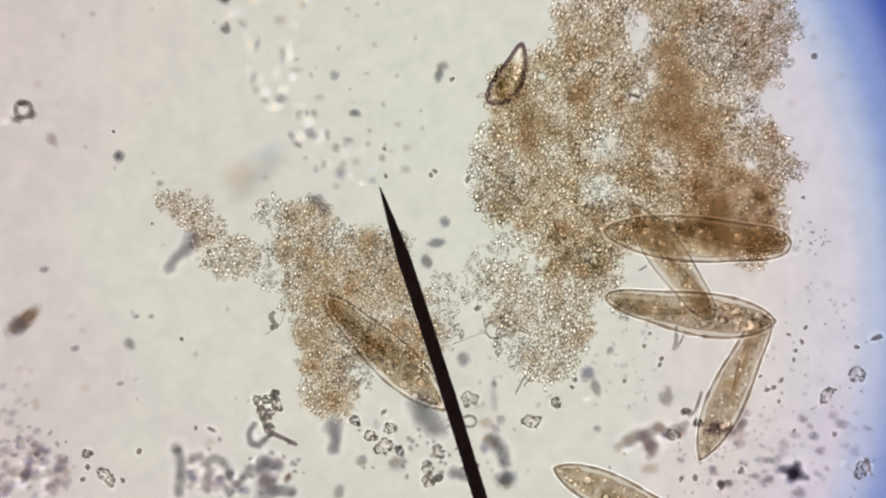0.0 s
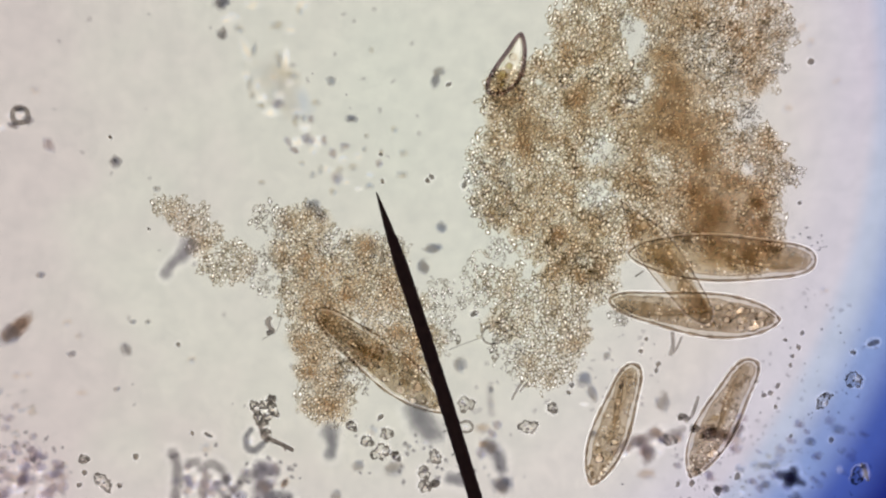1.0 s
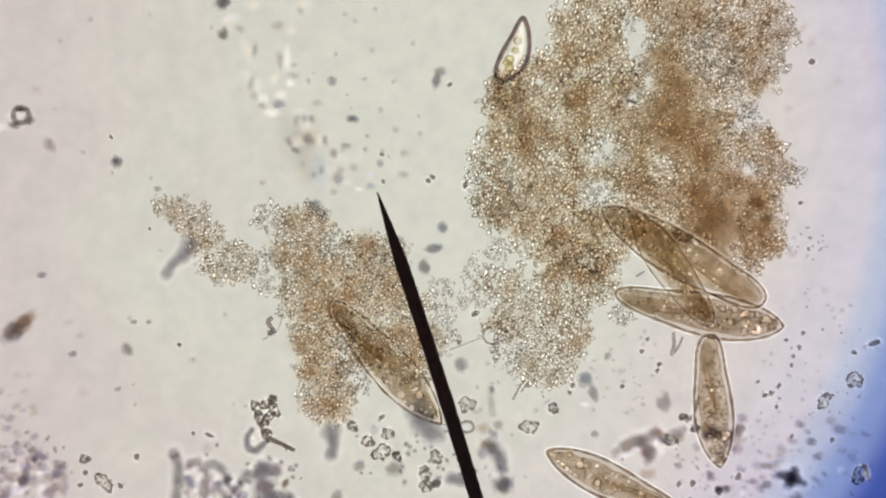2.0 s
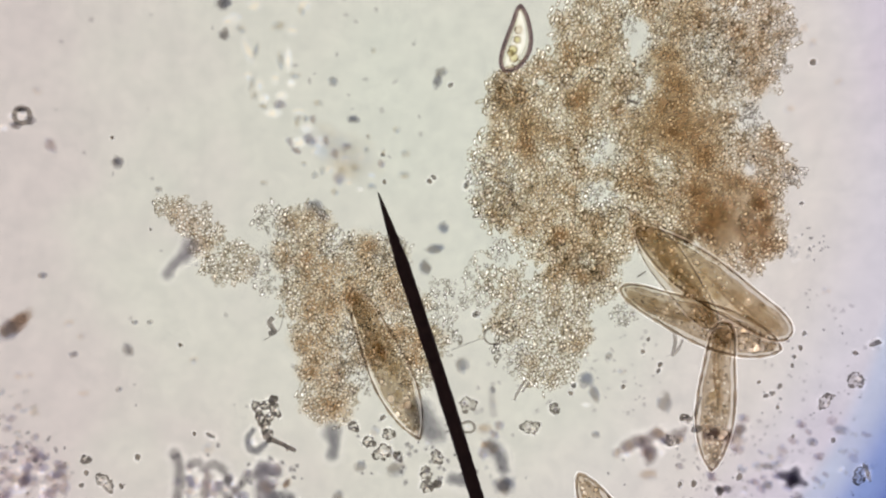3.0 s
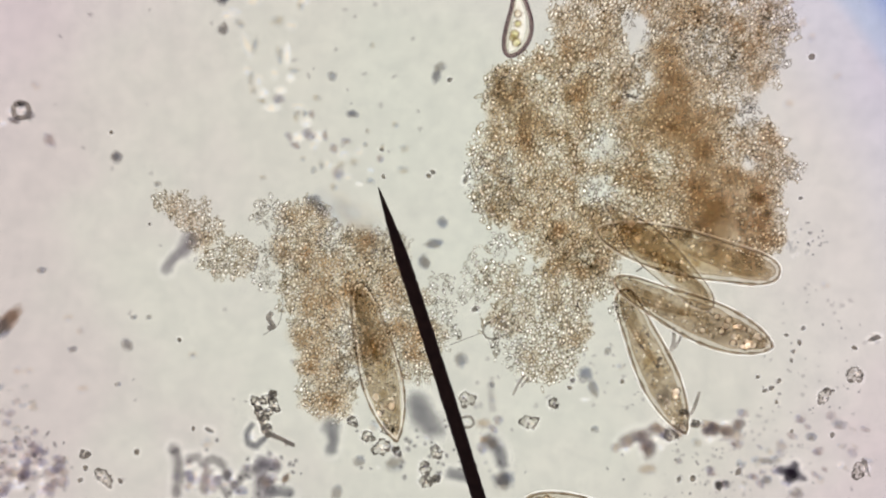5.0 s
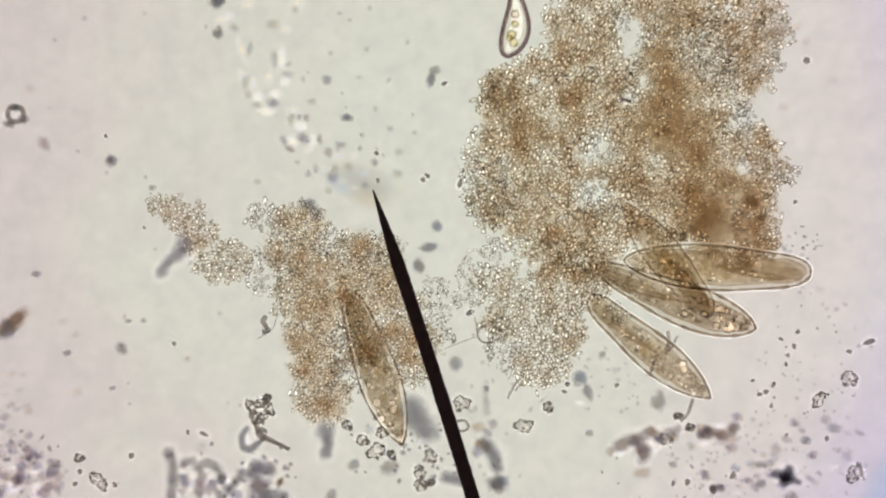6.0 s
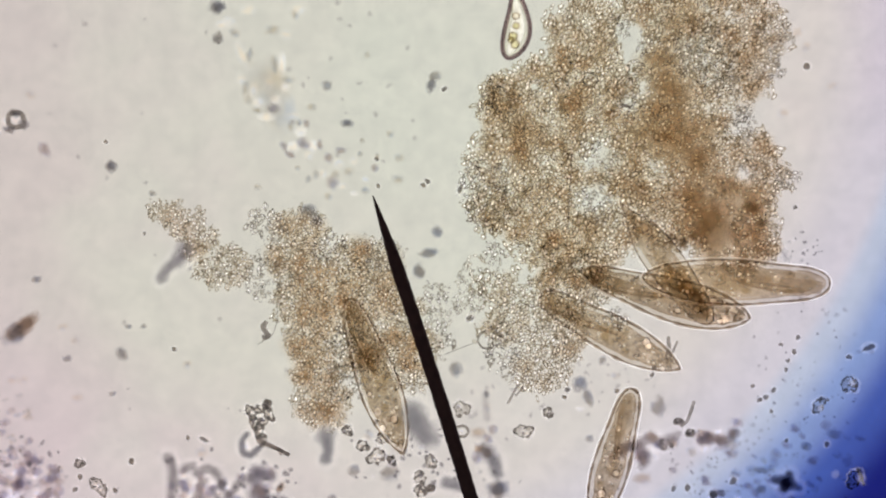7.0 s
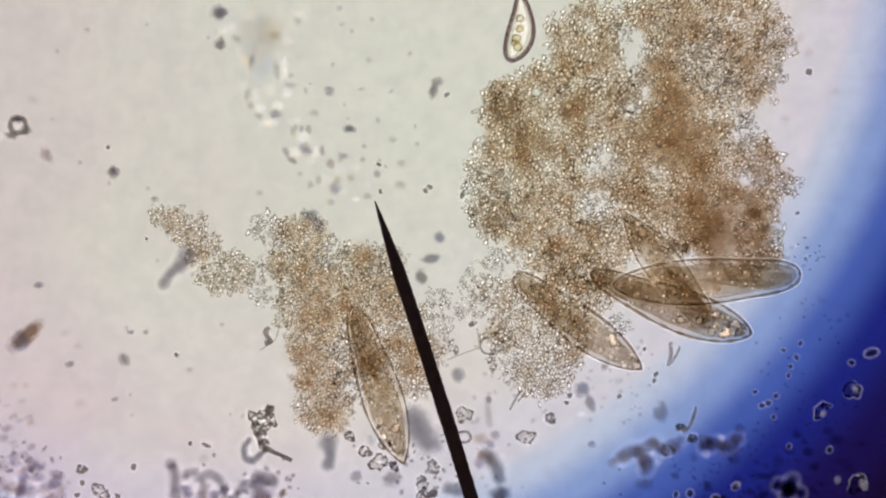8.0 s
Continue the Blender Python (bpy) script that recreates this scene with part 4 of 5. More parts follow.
strand([(1213, 586), (1205, 604), (1197, 617)], 2.2, "short dark rod with painted bright halo")
strand([(1242, 692), (1236, 712), (1230, 728), (1218, 738)], 3.0, "dark bent rod on the slide")
strand([(1530, 810), (1537, 824), (1543, 842)], 2.4, "short dark rod beside a crystal")
strand([(1130, 480), (1145, 470)], 1.4, "thin dark rod at the clump's edge", halo=False, z=0.05)
strand([(800, 610), (830, 598), (852, 590)], 0.7, "thin pale thread beside the clump", halo=False)

# Soft bent lumps of debris.
lump([(340, 426), (335, 436), (322, 448), (308, 459), (300, 475)], [23, 19, 13, 11, 13], STREAK_DARK, "soft dark tail-shaped lump beside the tan fragment")
lump([(311, 794), (320, 810), (321, 840), (316, 872)], [13, 13, 12, 12], STREAK_SOFT, "soft grey bent lump in a cluster of debris")
lump([(340, 812), (354, 808)], [11, 10], STREAK_SOFT, "short soft grey lump in a cluster of debris")
lump([(362, 820), (380, 810), (400, 821), (405, 842)], [11, 11, 12, 11], STREAK_SOFT, "soft grey arch-shaped lump in a cluster of debris")
lump([(404, 842), (415, 862), (424, 853), (440, 835), (455, 830)], [10, 11, 11, 11, 12], STREAK_SOFT, "soft grey wavy lump in a cluster of debris")
lump([(372, 836), (364, 862)], [12, 12], STREAK_RUST, "short soft rusty lump in a cluster of debris")
lump([(390, 850), (406, 872)], [11, 11], STREAK_SOFT, "short soft grey lump in a cluster of debris")
lump([(466, 818), (482, 818), (494, 826)], [17, 17, 15], STREAK_DARK, "soft dark lump in a cluster of debris")
lump([(470, 826), (467, 850), (472, 874)], [20, 21, 24], STREAK_DARK, "large soft dark lump in a cluster of debris")
lump([(486, 868), (518, 872)], [15, 13], STREAK, "soft grey lump in a cluster of debris")
lump([(590, 755), (592, 763), (595, 780), (590, 796)], [22, 20, 12, 13], STREAK, "soft grey stump-shaped lump in the water")
lump([(742, 712), (752, 730), (768, 754)], [27, 33, 31], STREAK, "large smooth grey lump out of focus beside the needle")
lump([(872, 780), (887, 795), (894, 818)], [18, 18, 15], STREAK, "soft grey bent lump beside the needle")
lump([(872, 680), (876, 724)], [9, 8], STREAK_FAINT, "faint grey upright streak in the water")
lump([(804, 838), (828, 842)], [15, 15], STREAK, "soft grey lump behind the needle")
lump([(1106, 784), (1128, 770), (1148, 768), (1168, 756)], [13, 15, 13, 12], STREAK_RUST, "soft rusty bent lump of debris")
lump([(1142, 775), (1158, 790), (1152, 804)], [14, 14, 12], STREAK_RUST, "soft rusty hooked lump of debris")
lump([(1178, 768), (1196, 760), (1212, 752)], [12, 12, 10], STREAK_RUST, "soft rusty lump in a row of debris")
lump([(1256, 764), (1276, 758), (1298, 762), (1316, 748)], [11, 13, 13, 10], STREAK_RUST, "soft rusty bent lump in a row of debris")
lump([(1388, 832), (1404, 836), (1426, 845)], [11, 17, 9], STREAK_BLACK, "soft black angular lump of debris")
lump([(1402, 846), (1411, 823)], [13, 11], STREAK_BLACK, "short soft black arm of debris")
lump([(450, 752), (441, 765), (443, 784), (458, 789), (472, 775)], [7, 8, 8, 9, 7], STREAK, "soft grey curl beside the tangled heap")

# Out-of-focus specks: dark ones, then grey, violet and brown.
for px, py, rx, ry, turn in ((398, -5, 15, 14, 0), (400, 50, 10, 12, 0), (210, 277, 11, 11, 0), (628, 201, 12, 7, 0),
                             (230, 610, 9, 14, -35), (1275, 857, 7, 7, 0)):
    smudge(px, py, rx, ry, turn, SMUDGE_DARK, label="soft dark out-of-focus speck in the water")
for px, py, rx, ry, turn in ((1404, 838, 12, 11, 0), (1290, 855, 8, 7, 0)):
    smudge(px, py, rx, ry, turn, SMUDGE_DARK, label="soft dark out-of-focus speck in the water")
for px, py, rx, ry, turn in ((783, 118, 12, 9, -20), (776, 134, 9, 13, 10), (592, 134, 9, 9, 0), (560, 356, 15, 14, 0), (574, 372, 11, 16, -30), (787, 393, 11, 11, 0), (772, 430, 17, 10, 0), (755, 463, 11, 15, 0),
                             (703, 820, 18, 15, -20), (895, 848, 20, 20, 0), (895, 848, 13, 13, 0)):
    smudge(px, py, rx, ry, turn, SMUDGE)
for px, py, rx, ry, turn in ((600, 872, 11, 15, 0), (640, 816, 12, 12, 0), (820, 636, 13, 14, 0), (1040, 662, 14, 14, 0), (1054, 686, 9, 18, -20), (1180, 702, 14, 18, 0), (1057, 759, 8, 7, 0),
                             (1490, 750, 14, 9, 10), (1440, 772, 9, 9, 0), (1415, 872, 13, 10, 0), (1360, 815, 15, 6, 0), (1360, 848, 10, 9, 0), (875, 680, 6, 6, 0)):
    smudge(px, py, rx, ry, turn, SMUDGE)
for px, py, rx, ry, turn in ((376, 850, 12, 11, 0), (345, 850, 12, 10, 0), (430, 868, 16, 10, 0), (440, 826, 9, 9, 0)):
    smudge(px, py, rx, ry, turn, SMUDGE_MID, label="soft grey lump in a cluster of debris")
for px, py, rx, ry, turn in ((52, 806, 14, 10, 0), (20, 832, 13, 12, 0), (92, 866, 14, 14, 0), (118, 852, 9, 13, 0),
                             (65, 764, 7, 7, 0), (35, 782, 8, 10, 0), (60, 786, 7, 8, 0), (10, 798, 12, 12, 0), (22, 731, 10, 8, 0), (92, 247, 10, 15, -15)):
    smudge(px, py, rx, ry, turn, SMUDGE_VIOLET, label="soft violet-grey out-of-focus lump of debris")
for px, py, rx, ry, turn in ((1115, 782, 14, 13, 0), (1135, 772, 18, 14, 0), (1152, 790, 14, 16, 0), (1166, 756, 14, 12, 0), (1205, 765, 12, 11, 0), (1262, 762, 18, 13, 0), (1288, 762, 18, 13, 0),
                             (1310, 748, 10, 12, 0), (1150, 830, 17, 12, 0), (1095, 792, 10, 9, 0), (860, 750, 14, 12, 0), (1205, 815, 8, 7, 0)):
    smudge(px, py, rx, ry, turn, SMUDGE_RUST, label="soft rusty grey lump of debris")
for px, py, rx, ry, turn in ((1284, 392, 58, 48, 0), (1330, 360, 20, 16, 0), (1346, 350, 13, 12, 0), (1200, 405, 15, 12, 0), (1224, 410, 12, 14, 0), (885, 150, 28, 24, 0), (1362, 384, 14, 12, 0),
                             (1200, 175, 52, 44, 0), (1180, 120, 30, 22, 0)):
    smudge(px, py, rx, ry, turn, SMUDGE_BROWN, label="soft dark brown patch in the thick clump", z=0.065)
for px, py, rx, ry, turn in ((1282, 392, 46, 40, 0), (1330, 400, 30, 26, 0)):
    smudge(px, py, rx, ry, turn, PATCH, label="soft smooth brown patch in the thick clump", z=0.06)
for px, py, rx, ry, turn in ((30, 212, 9, 8, 0), (56, 203, 9, 9, 0), (40, 183, 11, 7, 0)):
    smudge(px, py, rx, ry, turn, SMUDGE_DARK, label="soft dark spot on a ring-shaped shell", z=0.014)
for px, py, rx, ry, turn in ((1345, 350, 11, 10, 0), (1362, 376, 9, 9, 0), (1330, 372, 8, 8, 0), (1372, 340, 7, 7, 0), (1204, 404, 11, 8, 30), (1222, 412, 9, 11, 0), (1240, 398, 8, 8, 0), (1365, 420, 9, 7, 0)):
    smudge(px, py, rx, ry, turn, BALL, name="brown_ball", label="dark brown round grain at the edge of the thick clump", z=0.07)
for px, py, r in ((67, 150, 9), (35, 655, 9), (55, 655, 8), (147, 585, 8), (125, 562, 9), (133, 617, 7), (150, 687, 10), (345, 628, 9), (241, 560, 5), (268, 560, 5), (78, 477, 7),
                  (283, 325, 6), (213, 679, 5), (370, 785, 12), (1440, 66, 9), (1425, 40, 10), (1487, 135, 8), (1400, 182, 9), (1465, 505, 8), (1102, 648, 8), (1080, 620, 7), (875, 705, 8)):
    smudge(px, py, r, r, 0, SMUDGE_FAINT if r > 7 else SMUDGE, label="faint grey out-of-focus speck in the water")

# The clear droplets of the pale trail and debris clusters, painted as glows, with grey spots between.
for px, py, r, ry, turn in ((471, 164, 10, 10, 0), (501, 159, 12, 9, 0), (518, 137, 9, 9, 0), (513, 94, 7, 22, 0), (486, 190, 17, 9, 0), (546, 216, 12, 10, 0), (532, 242, 12, 11, 0),
                            (567, 241, 10, 12, 0), (640, 325, 8, 5, 0), (8, 216, 9, 8, 0), (22, 196, 7, 7, 0), (1040, 706, 10, 5, 0)):
    droplet(px, py, r, ry, turn)
for px, py, r, ry, turn in ((531, 187, 14, 7, 0), (441, 79, 10, 30, -20), (441, 124, 9, 11, 0), (453, 0, 16, 11, 0), (541, 0, 15, 9, 0), (418, 20, 14, 10, 0), (405, 26, 12, 8, 0), (520, 45, 12, 10, 0),
                            (560, 258, 10, 8, 0), (612, 272, 12, 9, 0), (585, 290, 9, 8, 0), (640, 268, 9, 8, 0), (660, 300, 9, 7, 0), (620, 312, 10, 7, 0), (462, 140, 8, 14, 0), (490, 130, 9, 12, 0)):
    droplet(px, py, r, ry, turn, GLOW_FAINT)
for px, py, r in ((352, 842, 10), (372, 848, 9), (415, 848, 9), (402, 858, 8), (345, 860, 8), (75, 822, 9), (38, 822, 8), (42, 860, 9), (75, 872, 8), (448, 770, 9), (760, 772, 7), (1175, 790, 7)):
    droplet(px, py, r)
for px, py, rx, ry, turn in ((498, 175, 12, 9, 0), (550, 238, 13, 12, 0), (579, 239, 6, 11, 0), (595, 262, 9, 10, 0), (602, 306, 12, 13, 0), (516, 241, 7, 10, -30), (527, 256, 10, 7, 20), (677, 280, 8, 8, 0),
                             (556, 201, 6, 9, 0), (617, 249, 10, 7, 0)):
    smudge(px, py, rx, ry, turn, SMUDGE_MID, label="soft grey spot in the pale trail of droplets")
for px, py, rx, ry, turn in ((428, 42, 10, 9, 0), (496, 36, 15, 10, -20), (536, 9, 8, 9, 0), (499, 95, 7, 19, 0), (523, 124, 13, 7, 0), (468, 178, 9, 7, 0), (448, 139, 7, 15, 10), (453, 159, 8, 9, 0), (566, 172, 11, 7, 20),
                             (608, 291, 9, 8, 0), (631, 287, 10, 9, 0), (573, 292, 7, 10, 0), (651, 255, 6, 6, 0), (681, 260, 5, 8, 0), (469, 314, 7, 7, 0), (704, 220, 8, 7, 0), (663, 79, 6, 6, 0), (455, 80, 6, 16, 15),
                             (543, 200, 6, 8, 0), (660, 320, 9, 7, 0), (595, 330, 9, 8, 0), (560, 300, 7, 8, 0), (528, 205, 6, 12, 0), (720, 262, 10, 8, 0), (718, 300, 12, 9, 0), (655, 232, 5, 6, 0), (540, 280, 6, 6, 0)):
    smudge(px, py, rx, ry, turn, SMUDGE_PALE, label="faint grey spot in the pale trail of droplets")


def soft_cluster(px, py, rx, ry, count, size, materials, label, seed, glows=0.4, glow=None):
    """A loose heap of out-of-focus lumps, with bright glows painted between them."""
    rng = np.random.default_rng(seed)
    for i in range(count):
        a, d = rng.uniform(0, 2 * math.pi), math.sqrt(rng.random())
        x, y, r = px + rx * d * math.cos(a), py + ry * d * math.sin(a), rng.uniform(*size)
        if rng.random() < glows:
            droplet(x, y, r * 0.75, r * rng.uniform(0.5, 0.9), rng.uniform(0, 180), glow)
        else:
            smudge(x, y, r, r * rng.uniform(0.6, 1.1), rng.uniform(0, 180), materials[int(rng.integers(len(materials)))], label=label, z=0.010 + 0.01 * rng.random())


soft_cluster(52, 838, 78, 48, 66, (6, 13), (SMUDGE_VIOLET, SMUDGE_MID, SMUDGE_PALE), "small soft violet-grey lump in a cluster of debris", 51, 0.25)
soft_cluster(28, 735, 40, 75, 20, (4, 8), (SMUDGE_PALE, SMUDGE_PALE, SMUDGE_MID), "faint violet-grey speck in the water", 61, 0.1, GLOW_FAINT)
soft_cluster(370, 842, 58, 34, 16, (7, 13), (SMUDGE_MID,), "soft grey lump in a cluster of debris", 52, 0.3)
soft_cluster(480, 845, 34, 36, 6, (8, 14), (SMUDGE_MID, SMUDGE_MID, SMUDGE_RUST), "soft dark lump in a cluster of debris", 53, 0.12)
soft_cluster(1140, 778, 44, 20, 7, (7, 15), (SMUDGE_RUST, SMUDGE_MID, SMUDGE_MID), "soft rusty grey lump in a cluster of debris", 54, 0.3)
soft_cluster(1265, 762, 50, 16, 9, (7, 14), (SMUDGE_RUST, SMUDGE_MID, SMUDGE_MID), "soft rusty grey lump in a cluster of debris", 55, 0.3)
soft_cluster(875, 790, 26, 56, 7, (7, 13), (SMUDGE_MID, SMUDGE_RUST, SMUDGE_MID), "soft grey lump of debris beside the needle", 56, 0.35)
soft_cluster(690, 780, 40, 35, 8, (5, 10), (SMUDGE_FAINT, SMUDGE), "soft grey lump of debris among crystals", 59, 0.4)
soft_cluster(1390, 800, 170, 80, 46, (5, 11), (SMUDGE_PALE, SMUDGE_VIOLET, SMUDGE_MID), "soft grey speck out of focus on the slide", 60, 0.1)


def dust(name, rounds, count, size, material, label, seed):
    """Fine dust strewn over rounds of the plan."""
    rng = np.random.default_rng(seed)
    b = np.array(rounds, float)
    pick = rng.integers(0, len(b), count)
    a, d = rng.uniform(0, 2 * np.pi, count), np.sqrt(rng.random(count)) * b[pick, 2]
    x, y = b[pick, 0] + d * np.cos(a), b[pick, 1] + d * np.sin(a)
    r = rng.uniform(size[0], size[1], count) * DIV
    squash = np.stack([rng.uniform(0.9, 1.4, count), rng.uniform(0.7, 1.1, count), np.full(count, 0.6)], 1)
    me = joined_balls(name, to_slide(x, y, np.full(count, 0.004)), r, material, 2, squash, rng)
    return tagged(new(name, me), label, "dust", kind="stuff")


FAINT_DUST = cloud_material("faint_dust", (0.86, 0.85, 0.86, 1), 0.0)
GREY_DUST = cloud_material("grey_dust", (0.66, 0.65, 0.67, 1), 0.1)
dust("fine_dust", [(1450, 620, 120), (1450, 760, 120), (1330, 830, 90), (1250, 850, 80), (1100, 640, 90)], 190, (2.2, 6.5), FAINT_DUST, "faint fine dust strewn on the slide", 43)
dust("fine_dust", [(1450, 640, 110), (1420, 800, 120), (1280, 850, 70), (1160, 840, 90), (1440, 420, 30)], 75, (2.0, 4.2), GREY_DUST, "fine grey dust strewn on the slide", 44)
dust("fine_dust", [(200, 150, 220), (200, 650, 220), (650, 130, 150), (900, 720, 120), (350, 600, 200)], 60, (3.5, 8.0), FAINT_DUST, "faint fine dust strewn on the slide", 45)
dust("clear_granules", [(60, 830, 70), (380, 850, 70), (700, 780, 60), (1420, 430, 26), (880, 820, 60)], 70, (3.0, 6.5), CLEAR, "clear round granules among the debris", 46)
dust("fine_dust", [(60, 800, 70), (380, 830, 80), (480, 850, 60), (700, 800, 80), (830, 800, 70)], 90, (3.0, 7.0), GREY_DUST, "fine grey dust among the debris", 47)


def teardrop():
    """A brown teardrop-shaped grain, blunt at one end, out of focus."""
    ob = tagged(new("teardrop_grain"), "brown teardrop-shaped grain drifting in the water", "grain")
    for name, x, rx, ry, mat in (("blunt_end", -13, 26, 22, SMUDGE), ("middle", 3, 33, 19, SMUDGE_TEAR), ("tail", 23, 24, 12, SMUDGE_TEAR)):
        p = part(name, soft_mesh(mat), ob)
        p.matrix_basis = Matrix.Translation((x * DIV, 0, 0))
        p.scale = (1.2 * rx * DIV, 1.2 * ry * DIV, 0.008)
    return ob


def far_swimmer():
    """A cell far out of focus, a mere haze."""
    ob = tagged(new("blurred_swimmer"), "faint blurred haze of a cell swimming out of focus", "single-celled animal")
    for name, x, r, mat in (("front_haze", 22, 55, SWIMMER), ("rear_haze", -32, 50, SWIMMER_BLUE)):
        p = part(name, soft_mesh(mat), ob)
        p.matrix_basis = Matrix.Translation((x * DIV, 0, 0))
        p.scale = (1.3 * r * DIV, 1.0 * r * DIV, 0.02)
    return ob


tear = teardrop()
haze = far_swimmer()


# ---- what moves ----
def swim(z, rows, length=0.0):
    """Poses of a cell from the places of its front and rear ends in the field of view, time by time; a cell of known length tilts up where its ends come closer."""
    out = []
    for t, x1, y1, x2, y2 in rows:
        dx, dy = drift(t)
        a, b = place(x1 - dx, y1 - dy, z), place(x2 - dx, y2 - dy, z)
        tilt = math.acos(min(1.0, max(0.76, (a - b).length / (length * DIV) + 0.02))) if length else 0.0
        up = z + math.sin(tilt) * length * DIV / 2
        a, b = place(x1 - dx, y1 - dy, 2 * up - z), place(x2 - dx, y2 - dy, z)
        m = (a + b) / 2
        out.append((t, pose(m.x, m.y, up, 0, -math.degrees(tilt), math.degrees(math.atan2(a.y - b.y, a.x - b.x)))))
    return out


# Shifts the lamp so that its painted rim follows the vignette in view.
def lamp_rows(rows):
    out = []
    for t, cx, cy in rows:
        dx, dy = drift(t)
        k = DIV * FIELD_K
        out.append((t, pose(-dx * DIV + (cx - 784) * k, dy * DIV + (441 - cy) * k, -LAMP_DEPTH)))
    return out


def needle_rows(rows):
    """Poses of the needle from how far it has moved in the field of view since the start."""
    out, k = [], DIV * (HEIGHT - 0.1) / HEIGHT
    base = needle.location.copy()
    for t, x, y in rows:
        dx, dy = drift(t)
        out.append((t, pose(base.x + x * k - dx * DIV, base.y - y * k + dy * DIV, base.z)))
    return out


def motions():
    walk(needle, needle_rows([(0.0, 0, 0), (0.5, -8, 9), (1.0, -6, 9), (1.5, -5, 9), (3.0, -3, 9), (3.5, -2, 3.5), (4.0, 1, 6), (4.5, 1.5, 0), (6.0, -12, 4.5), (6.5, -12, 11), (7.0, -12, 15),
                              (7.5, -9, 18.5), (8.0, -8.5, 24.5)]))
    walk(lamp_field, lamp_rows([(0.0, 375, 540), (0.2, 440, 200), (0.3, 660, -225), (0.4, 578, -293), (0.5, 530, 190), (0.6, 470, 150), (0.7, 415, 75), (0.8, 420, 130), (0.9, 430, 150), (1.0, 408, 125),
                                (1.1, 420, 150), (1.3, 388, 155), (1.5, 410, 215), (2.8, 425, 205), (3.0, 480, 220), (3.5, 440, 308), (4.0, 370, 230), (4.2, 375, 220), (4.3, 470, 330), (4.4, 500, 370),
                                (4.5, 748, 1025), (4.6, 720, 985), (4.7, 680, 930), (5.8, 520, 280), (6.0, 540, 300), (6.5, 480, 120), (6.7, 470, 60), (6.8, 460, 0), (6.9, 440, -80), (7.0, 485, -45),
                                (7.2, 505, 0), (7.3, 510, 0), (7.5, 505, -80), (7.8, 455, -170), (8.0, 395, -205)]))
    walk(cell_upper, swim(0.075, [(0.0, 1390, 434, 1078, 412), (0.5, 1430, 459, 1115, 442), (1.0, 1436, 462, 1120, 450), (1.5, 1366, 485, 1065, 425),
                                  (1.7, 1345, 505, 1070, 400), (2.8, 1368, 568, 1120, 390), (3.0, 1393, 592, 1130, 410), (3.5, 1352, 575, 1110, 375), (4.0, 1302, 575, 1090, 360),
                                  (4.5, 1310, 500, 1040, 350), (4.7, 1335, 490, 1045, 380), (5.8, 1419, 483, 1103, 452), (6.0, 1429, 483, 1111, 463),
                                  (6.5, 1457, 494, 1141, 478), (7.0, 1460, 503, 1147, 493), (7.5, 1421, 507, 1104, 485), (8.0, 1407, 487, 1095, 505)]))
    walk(cell_middle, swim(0.045, [(0.0, 1075, 530, 1368, 573), (0.5, 1075, 540, 1368, 575), (1.0, 1080, 535, 1378, 570), (1.5, 1085, 530, 1386, 570), (3.0, 1102, 515, 1376, 620),
                                   (3.5, 1105, 515, 1374, 635), (4.0, 1105, 515, 1372, 658), (4.5, 1100, 495, 1375, 625), (4.7, 1095, 500, 1372, 620), (5.8, 1065, 480, 1340, 598),
                                   (6.0, 1055, 475, 1335, 585), (6.5, 1040, 480, 1325, 565), (7.0, 1040, 485, 1320, 565), (7.5, 1045, 490, 1320, 580), (8.0, 1055, 490, 1318, 590)]))
    walk(cell_slanting, swim(0.105, [(0.0, 1252, 552, 1115, 360), (0.5, 1243, 548, 1103, 360), (1.0, 1248, 560, 1106, 365), (1.5, 1250, 562, 1112, 365), (3.0, 1262, 575, 1112, 370),
                                     (3.5, 1275, 560, 1110, 365), (4.0, 1285, 565, 1098, 360), (4.5, 1265, 548, 1058, 355), (4.7, 1262, 545, 1060, 360), (5.8, 1252, 545, 1105, 362),
                                     (6.0, 1250, 545, 1105, 362), (6.5, 1250, 555, 1108, 365), (7.0, 1250, 560, 1108, 370), (7.5, 1250, 562, 1105, 375), (8.0, 1250, 565, 1105, 378)]))
    walk(cell_lower, swim(0.018, [(0.0, 1354, 562, 1238, 812), (0.5, 1373, 592, 1236, 800), (1.0, 1329, 640, 1222, 840), (1.2, 1283, 615, 1248, 838), (1.5, 1245, 595, 1278, 840),
                                  (2.8, 1275, 580, 1255, 815), (3.0, 1280, 572, 1258, 832), (3.3, 1290, 650, 1240, 865), (3.5, 1245, 652, 1258, 875), (3.7, 1180, 640, 1285, 865), (4.0, 1125, 630, 1280, 850),
                                  (4.5, 1108, 532, 1218, 806), (4.7, 1101, 518, 1214, 796), (5.8, 1050, 506, 1255, 730), (6.0, 1036, 524, 1262, 710), (6.5, 1000, 550, 1250, 672),
                                  (7.0, 950, 520, 1210, 658), (7.5, 922, 492, 1178, 655), (8.0, 897, 480, 1148, 664)], 275))
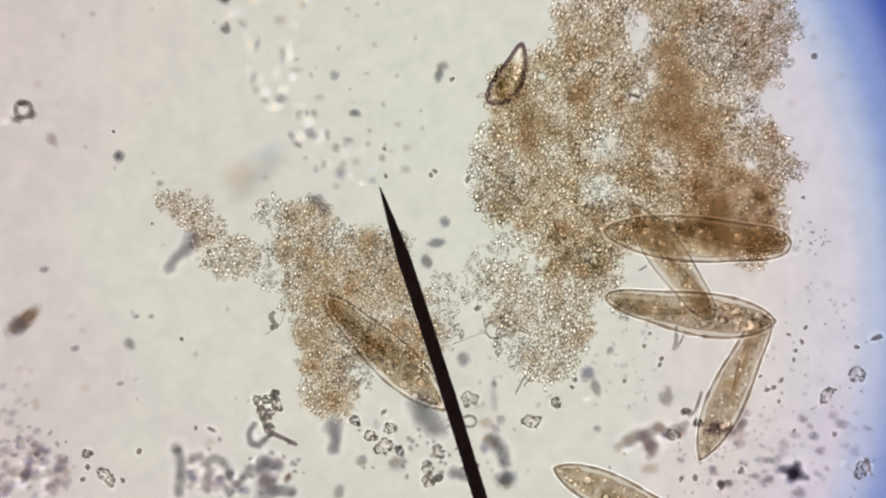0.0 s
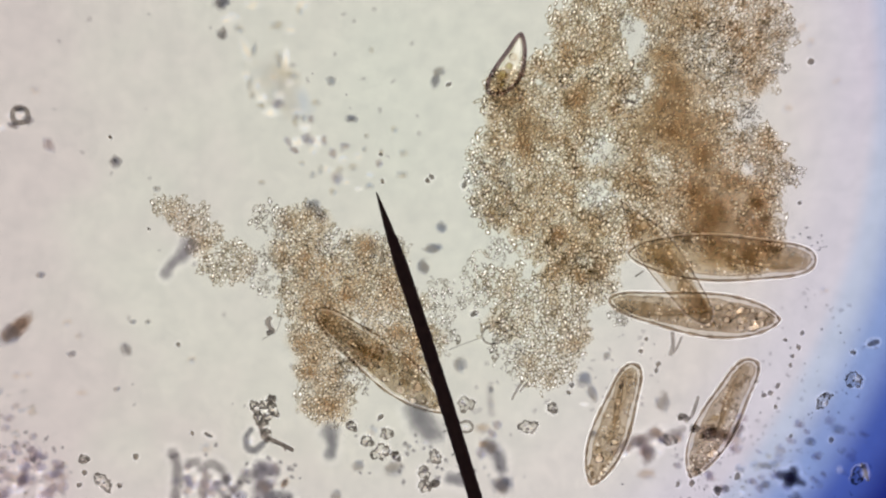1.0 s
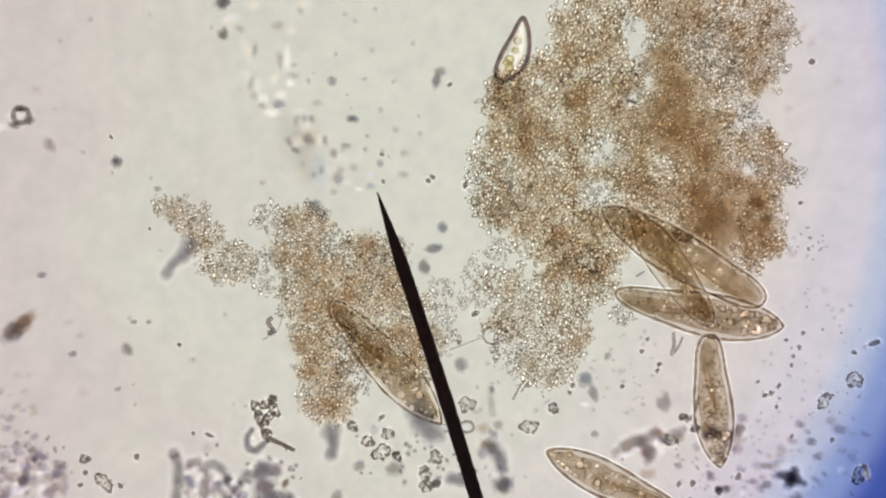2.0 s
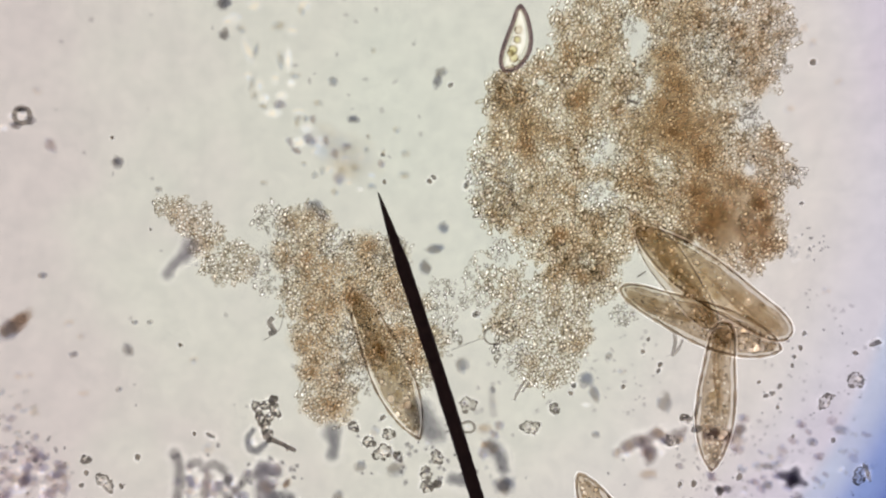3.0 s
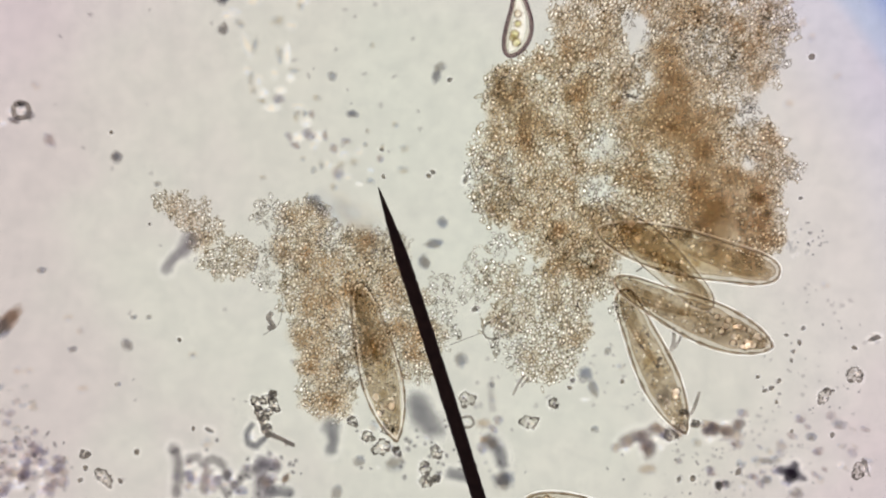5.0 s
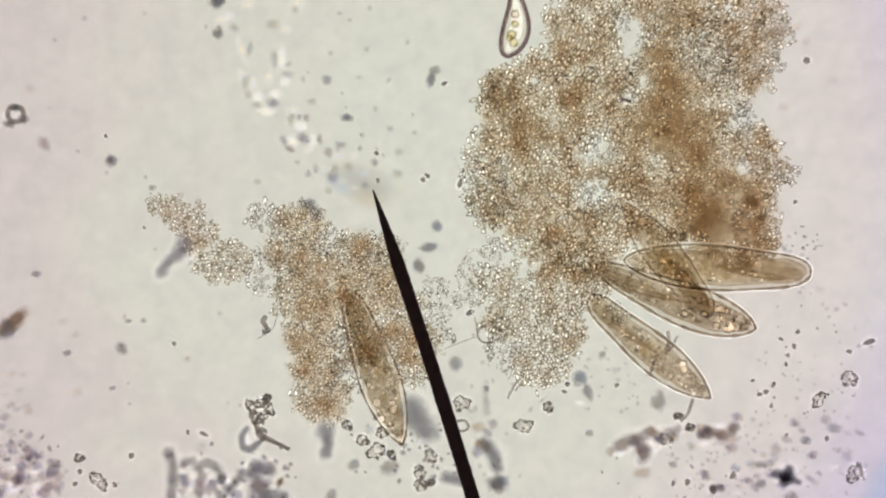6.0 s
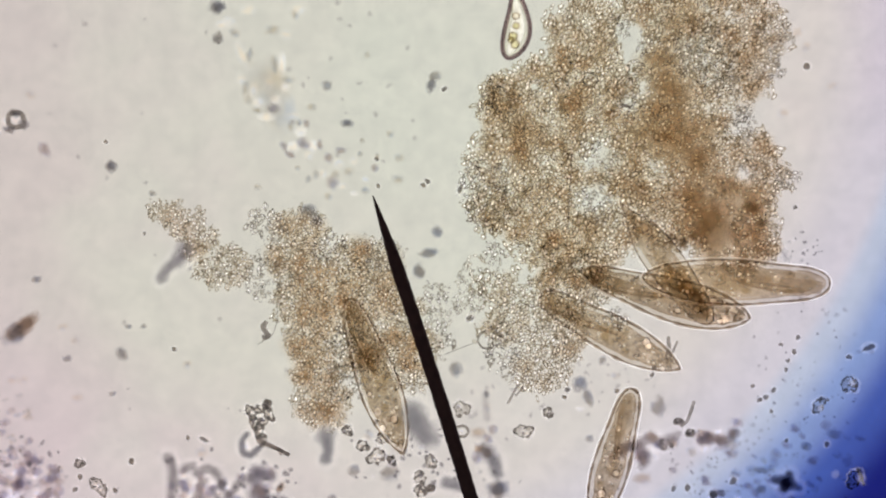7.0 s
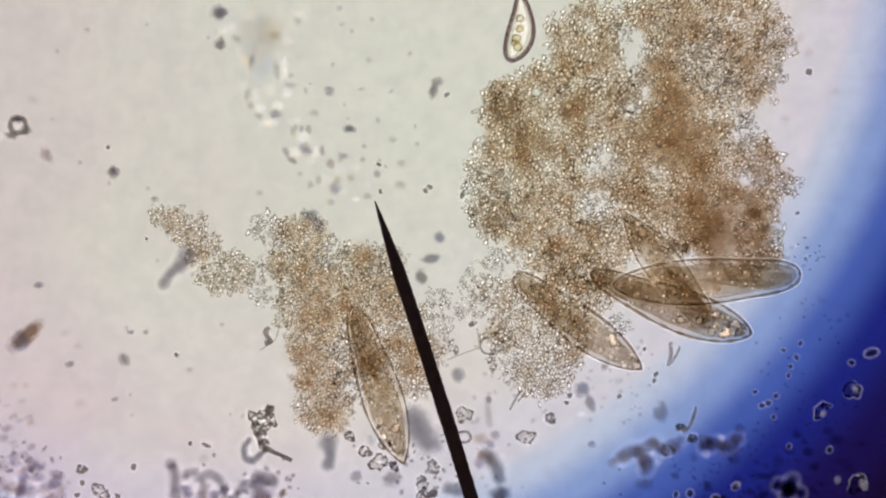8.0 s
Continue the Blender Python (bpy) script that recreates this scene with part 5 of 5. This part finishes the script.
    walk(cell_bottom, swim(0.03, [(0.0, 1215, 930, 979, 828), (0.2, 1190, 858, 935, 866), (0.4, 1161, 780, 975, 915), (0.6, 1153, 709, 1000, 890), (0.8, 1148, 664, 1034, 863), (1.0, 1123, 645, 1048, 857),
                                  (1.2, 1098, 679, 1012, 890), (1.4, 1153, 752, 965, 880), (1.6, 1206, 788, 964, 848), (1.7, 1214, 826, 972, 820), (2.2, 1180, 960, 980, 815), (2.8, 1150, 1040, 1034, 827), (2.9, 1150, 1040, 1033, 830), (3.0, 1148, 1060, 1029, 848),
                                  (3.1, 1155, 1085, 1036, 874), (3.2, 1150, 1062, 1020, 860), (3.3, 1140, 1065, 996, 872), (3.6, 1180, 1080, 980, 930), (4.3, 1254, 843, 1030, 905), (4.5, 1213, 850, 985, 905), (4.7, 1180, 885, 960, 905),
                                  (5.2, 1150, 1000, 950, 870), (5.8, 1180, 1040, 1015, 857), (6.1, 1190, 1000, 1030, 1130), (6.3, 1150, 866, 1090, 1090), (6.6, 1130, 773, 1060, 1005), (6.8, 1153, 719, 1050, 945),
                                  (7.0, 1120, 690, 1052, 930), (7.1, 1111, 676, 1060, 912), (7.2, 1122, 705, 1058, 938), (7.3, 1146, 746, 1046, 970), (7.4, 1168, 786, 1036, 995), (7.5, 1190, 828, 1026, 1008), (7.7, 1212, 925, 1040, 1100), (8.0, 1200, 960, 1070, 1170)], 248))
    walk(cell_needle, swim(0.03, [(0.0, 580, 530, 785, 722), (0.5, 565, 545, 785, 725), (1.0, 562, 550, 785, 728), (1.5, 575, 550, 785, 735), (2.8, 620, 520, 750, 765), (3.5, 637, 508, 715, 782),
                                  (4.5, 640, 497, 702, 780), (6.0, 618, 520, 710, 780), (6.5, 613, 525, 712, 787), (7.0, 618, 532, 713, 800), (8.0, 625, 545, 714, 818)]))
    walk(cell_small, swim(0.035, [(0.0, 931, 78, 872, 188), (0.5, 925, 68, 868, 178), (1.0, 930, 60, 872, 172), (1.5, 934, 46, 880, 160), (2.8, 928, 15, 900, 128), (3.5, 927, 3, 906, 120),
                                  (4.5, 925, -14, 912, 104), (6.0, 917, -16, 904, 100), (6.5, 916, -16, 905, 102), (7.0, 918, -14, 907, 104), (8.0, 927, -8, 911, 107)]))
    walk(tear, swim(0.01, [(0.0, 64, 548, 14, 592), (0.5, 50, 560, 5, 602), (1.0, 50, 562, 2, 606), (1.5, 56, 560, 6, 606), (3.0, 50, 555, -2, 598), (3.5, 46, 552, -8, 596), (4.0, 42, 552, -12, 600),
                           (4.5, 34, 545, -16, 598), (6.0, 44, 550, -8, 600), (6.5, 50, 550, -2, 596), (7.0, 62, 560, 8, 605), (7.5, 64, 566, 12, 612), (8.0, 70, 572, 18, 620)]))
    walk(haze, swim(0.04, [(0.0, 425, 330, 475, 290), (0.1, 445, 225, 490, 260), (0.2, 600, 195, 560, 235), (0.3, 600, 70, 590, 115), (0.5, 600, 195, 588, 245), (0.7, 500, 155, 545, 205), (1.0, 480, 130, 520, 185),
                           (1.3, 470, 125, 505, 185), (1.7, 500, 230, 545, 280), (2.8, 580, 300, 535, 255), (3.2, 665, 270, 620, 245), (3.5, 620, 330, 592, 284), (3.8, 480, 250, 525, 290),
                           (4.1, 470, 225, 520, 270), (4.4, 600, 330, 565, 285), (4.7, 650, 430, 605, 390), (5.8, 625, 340, 598, 295), (6.0, 662, 335, 618, 315), (6.2, 670, 240, 650, 290),
                           (6.5, 540, 170, 578, 215), (6.8, 485, 130, 515, 185), (7.1, 465, 145, 485, 195), (7.4, 465, 80, 482, 135), (7.7, 480, 75, 474, 125), (8.0, 462, 50, 455, 105)]))


motions()
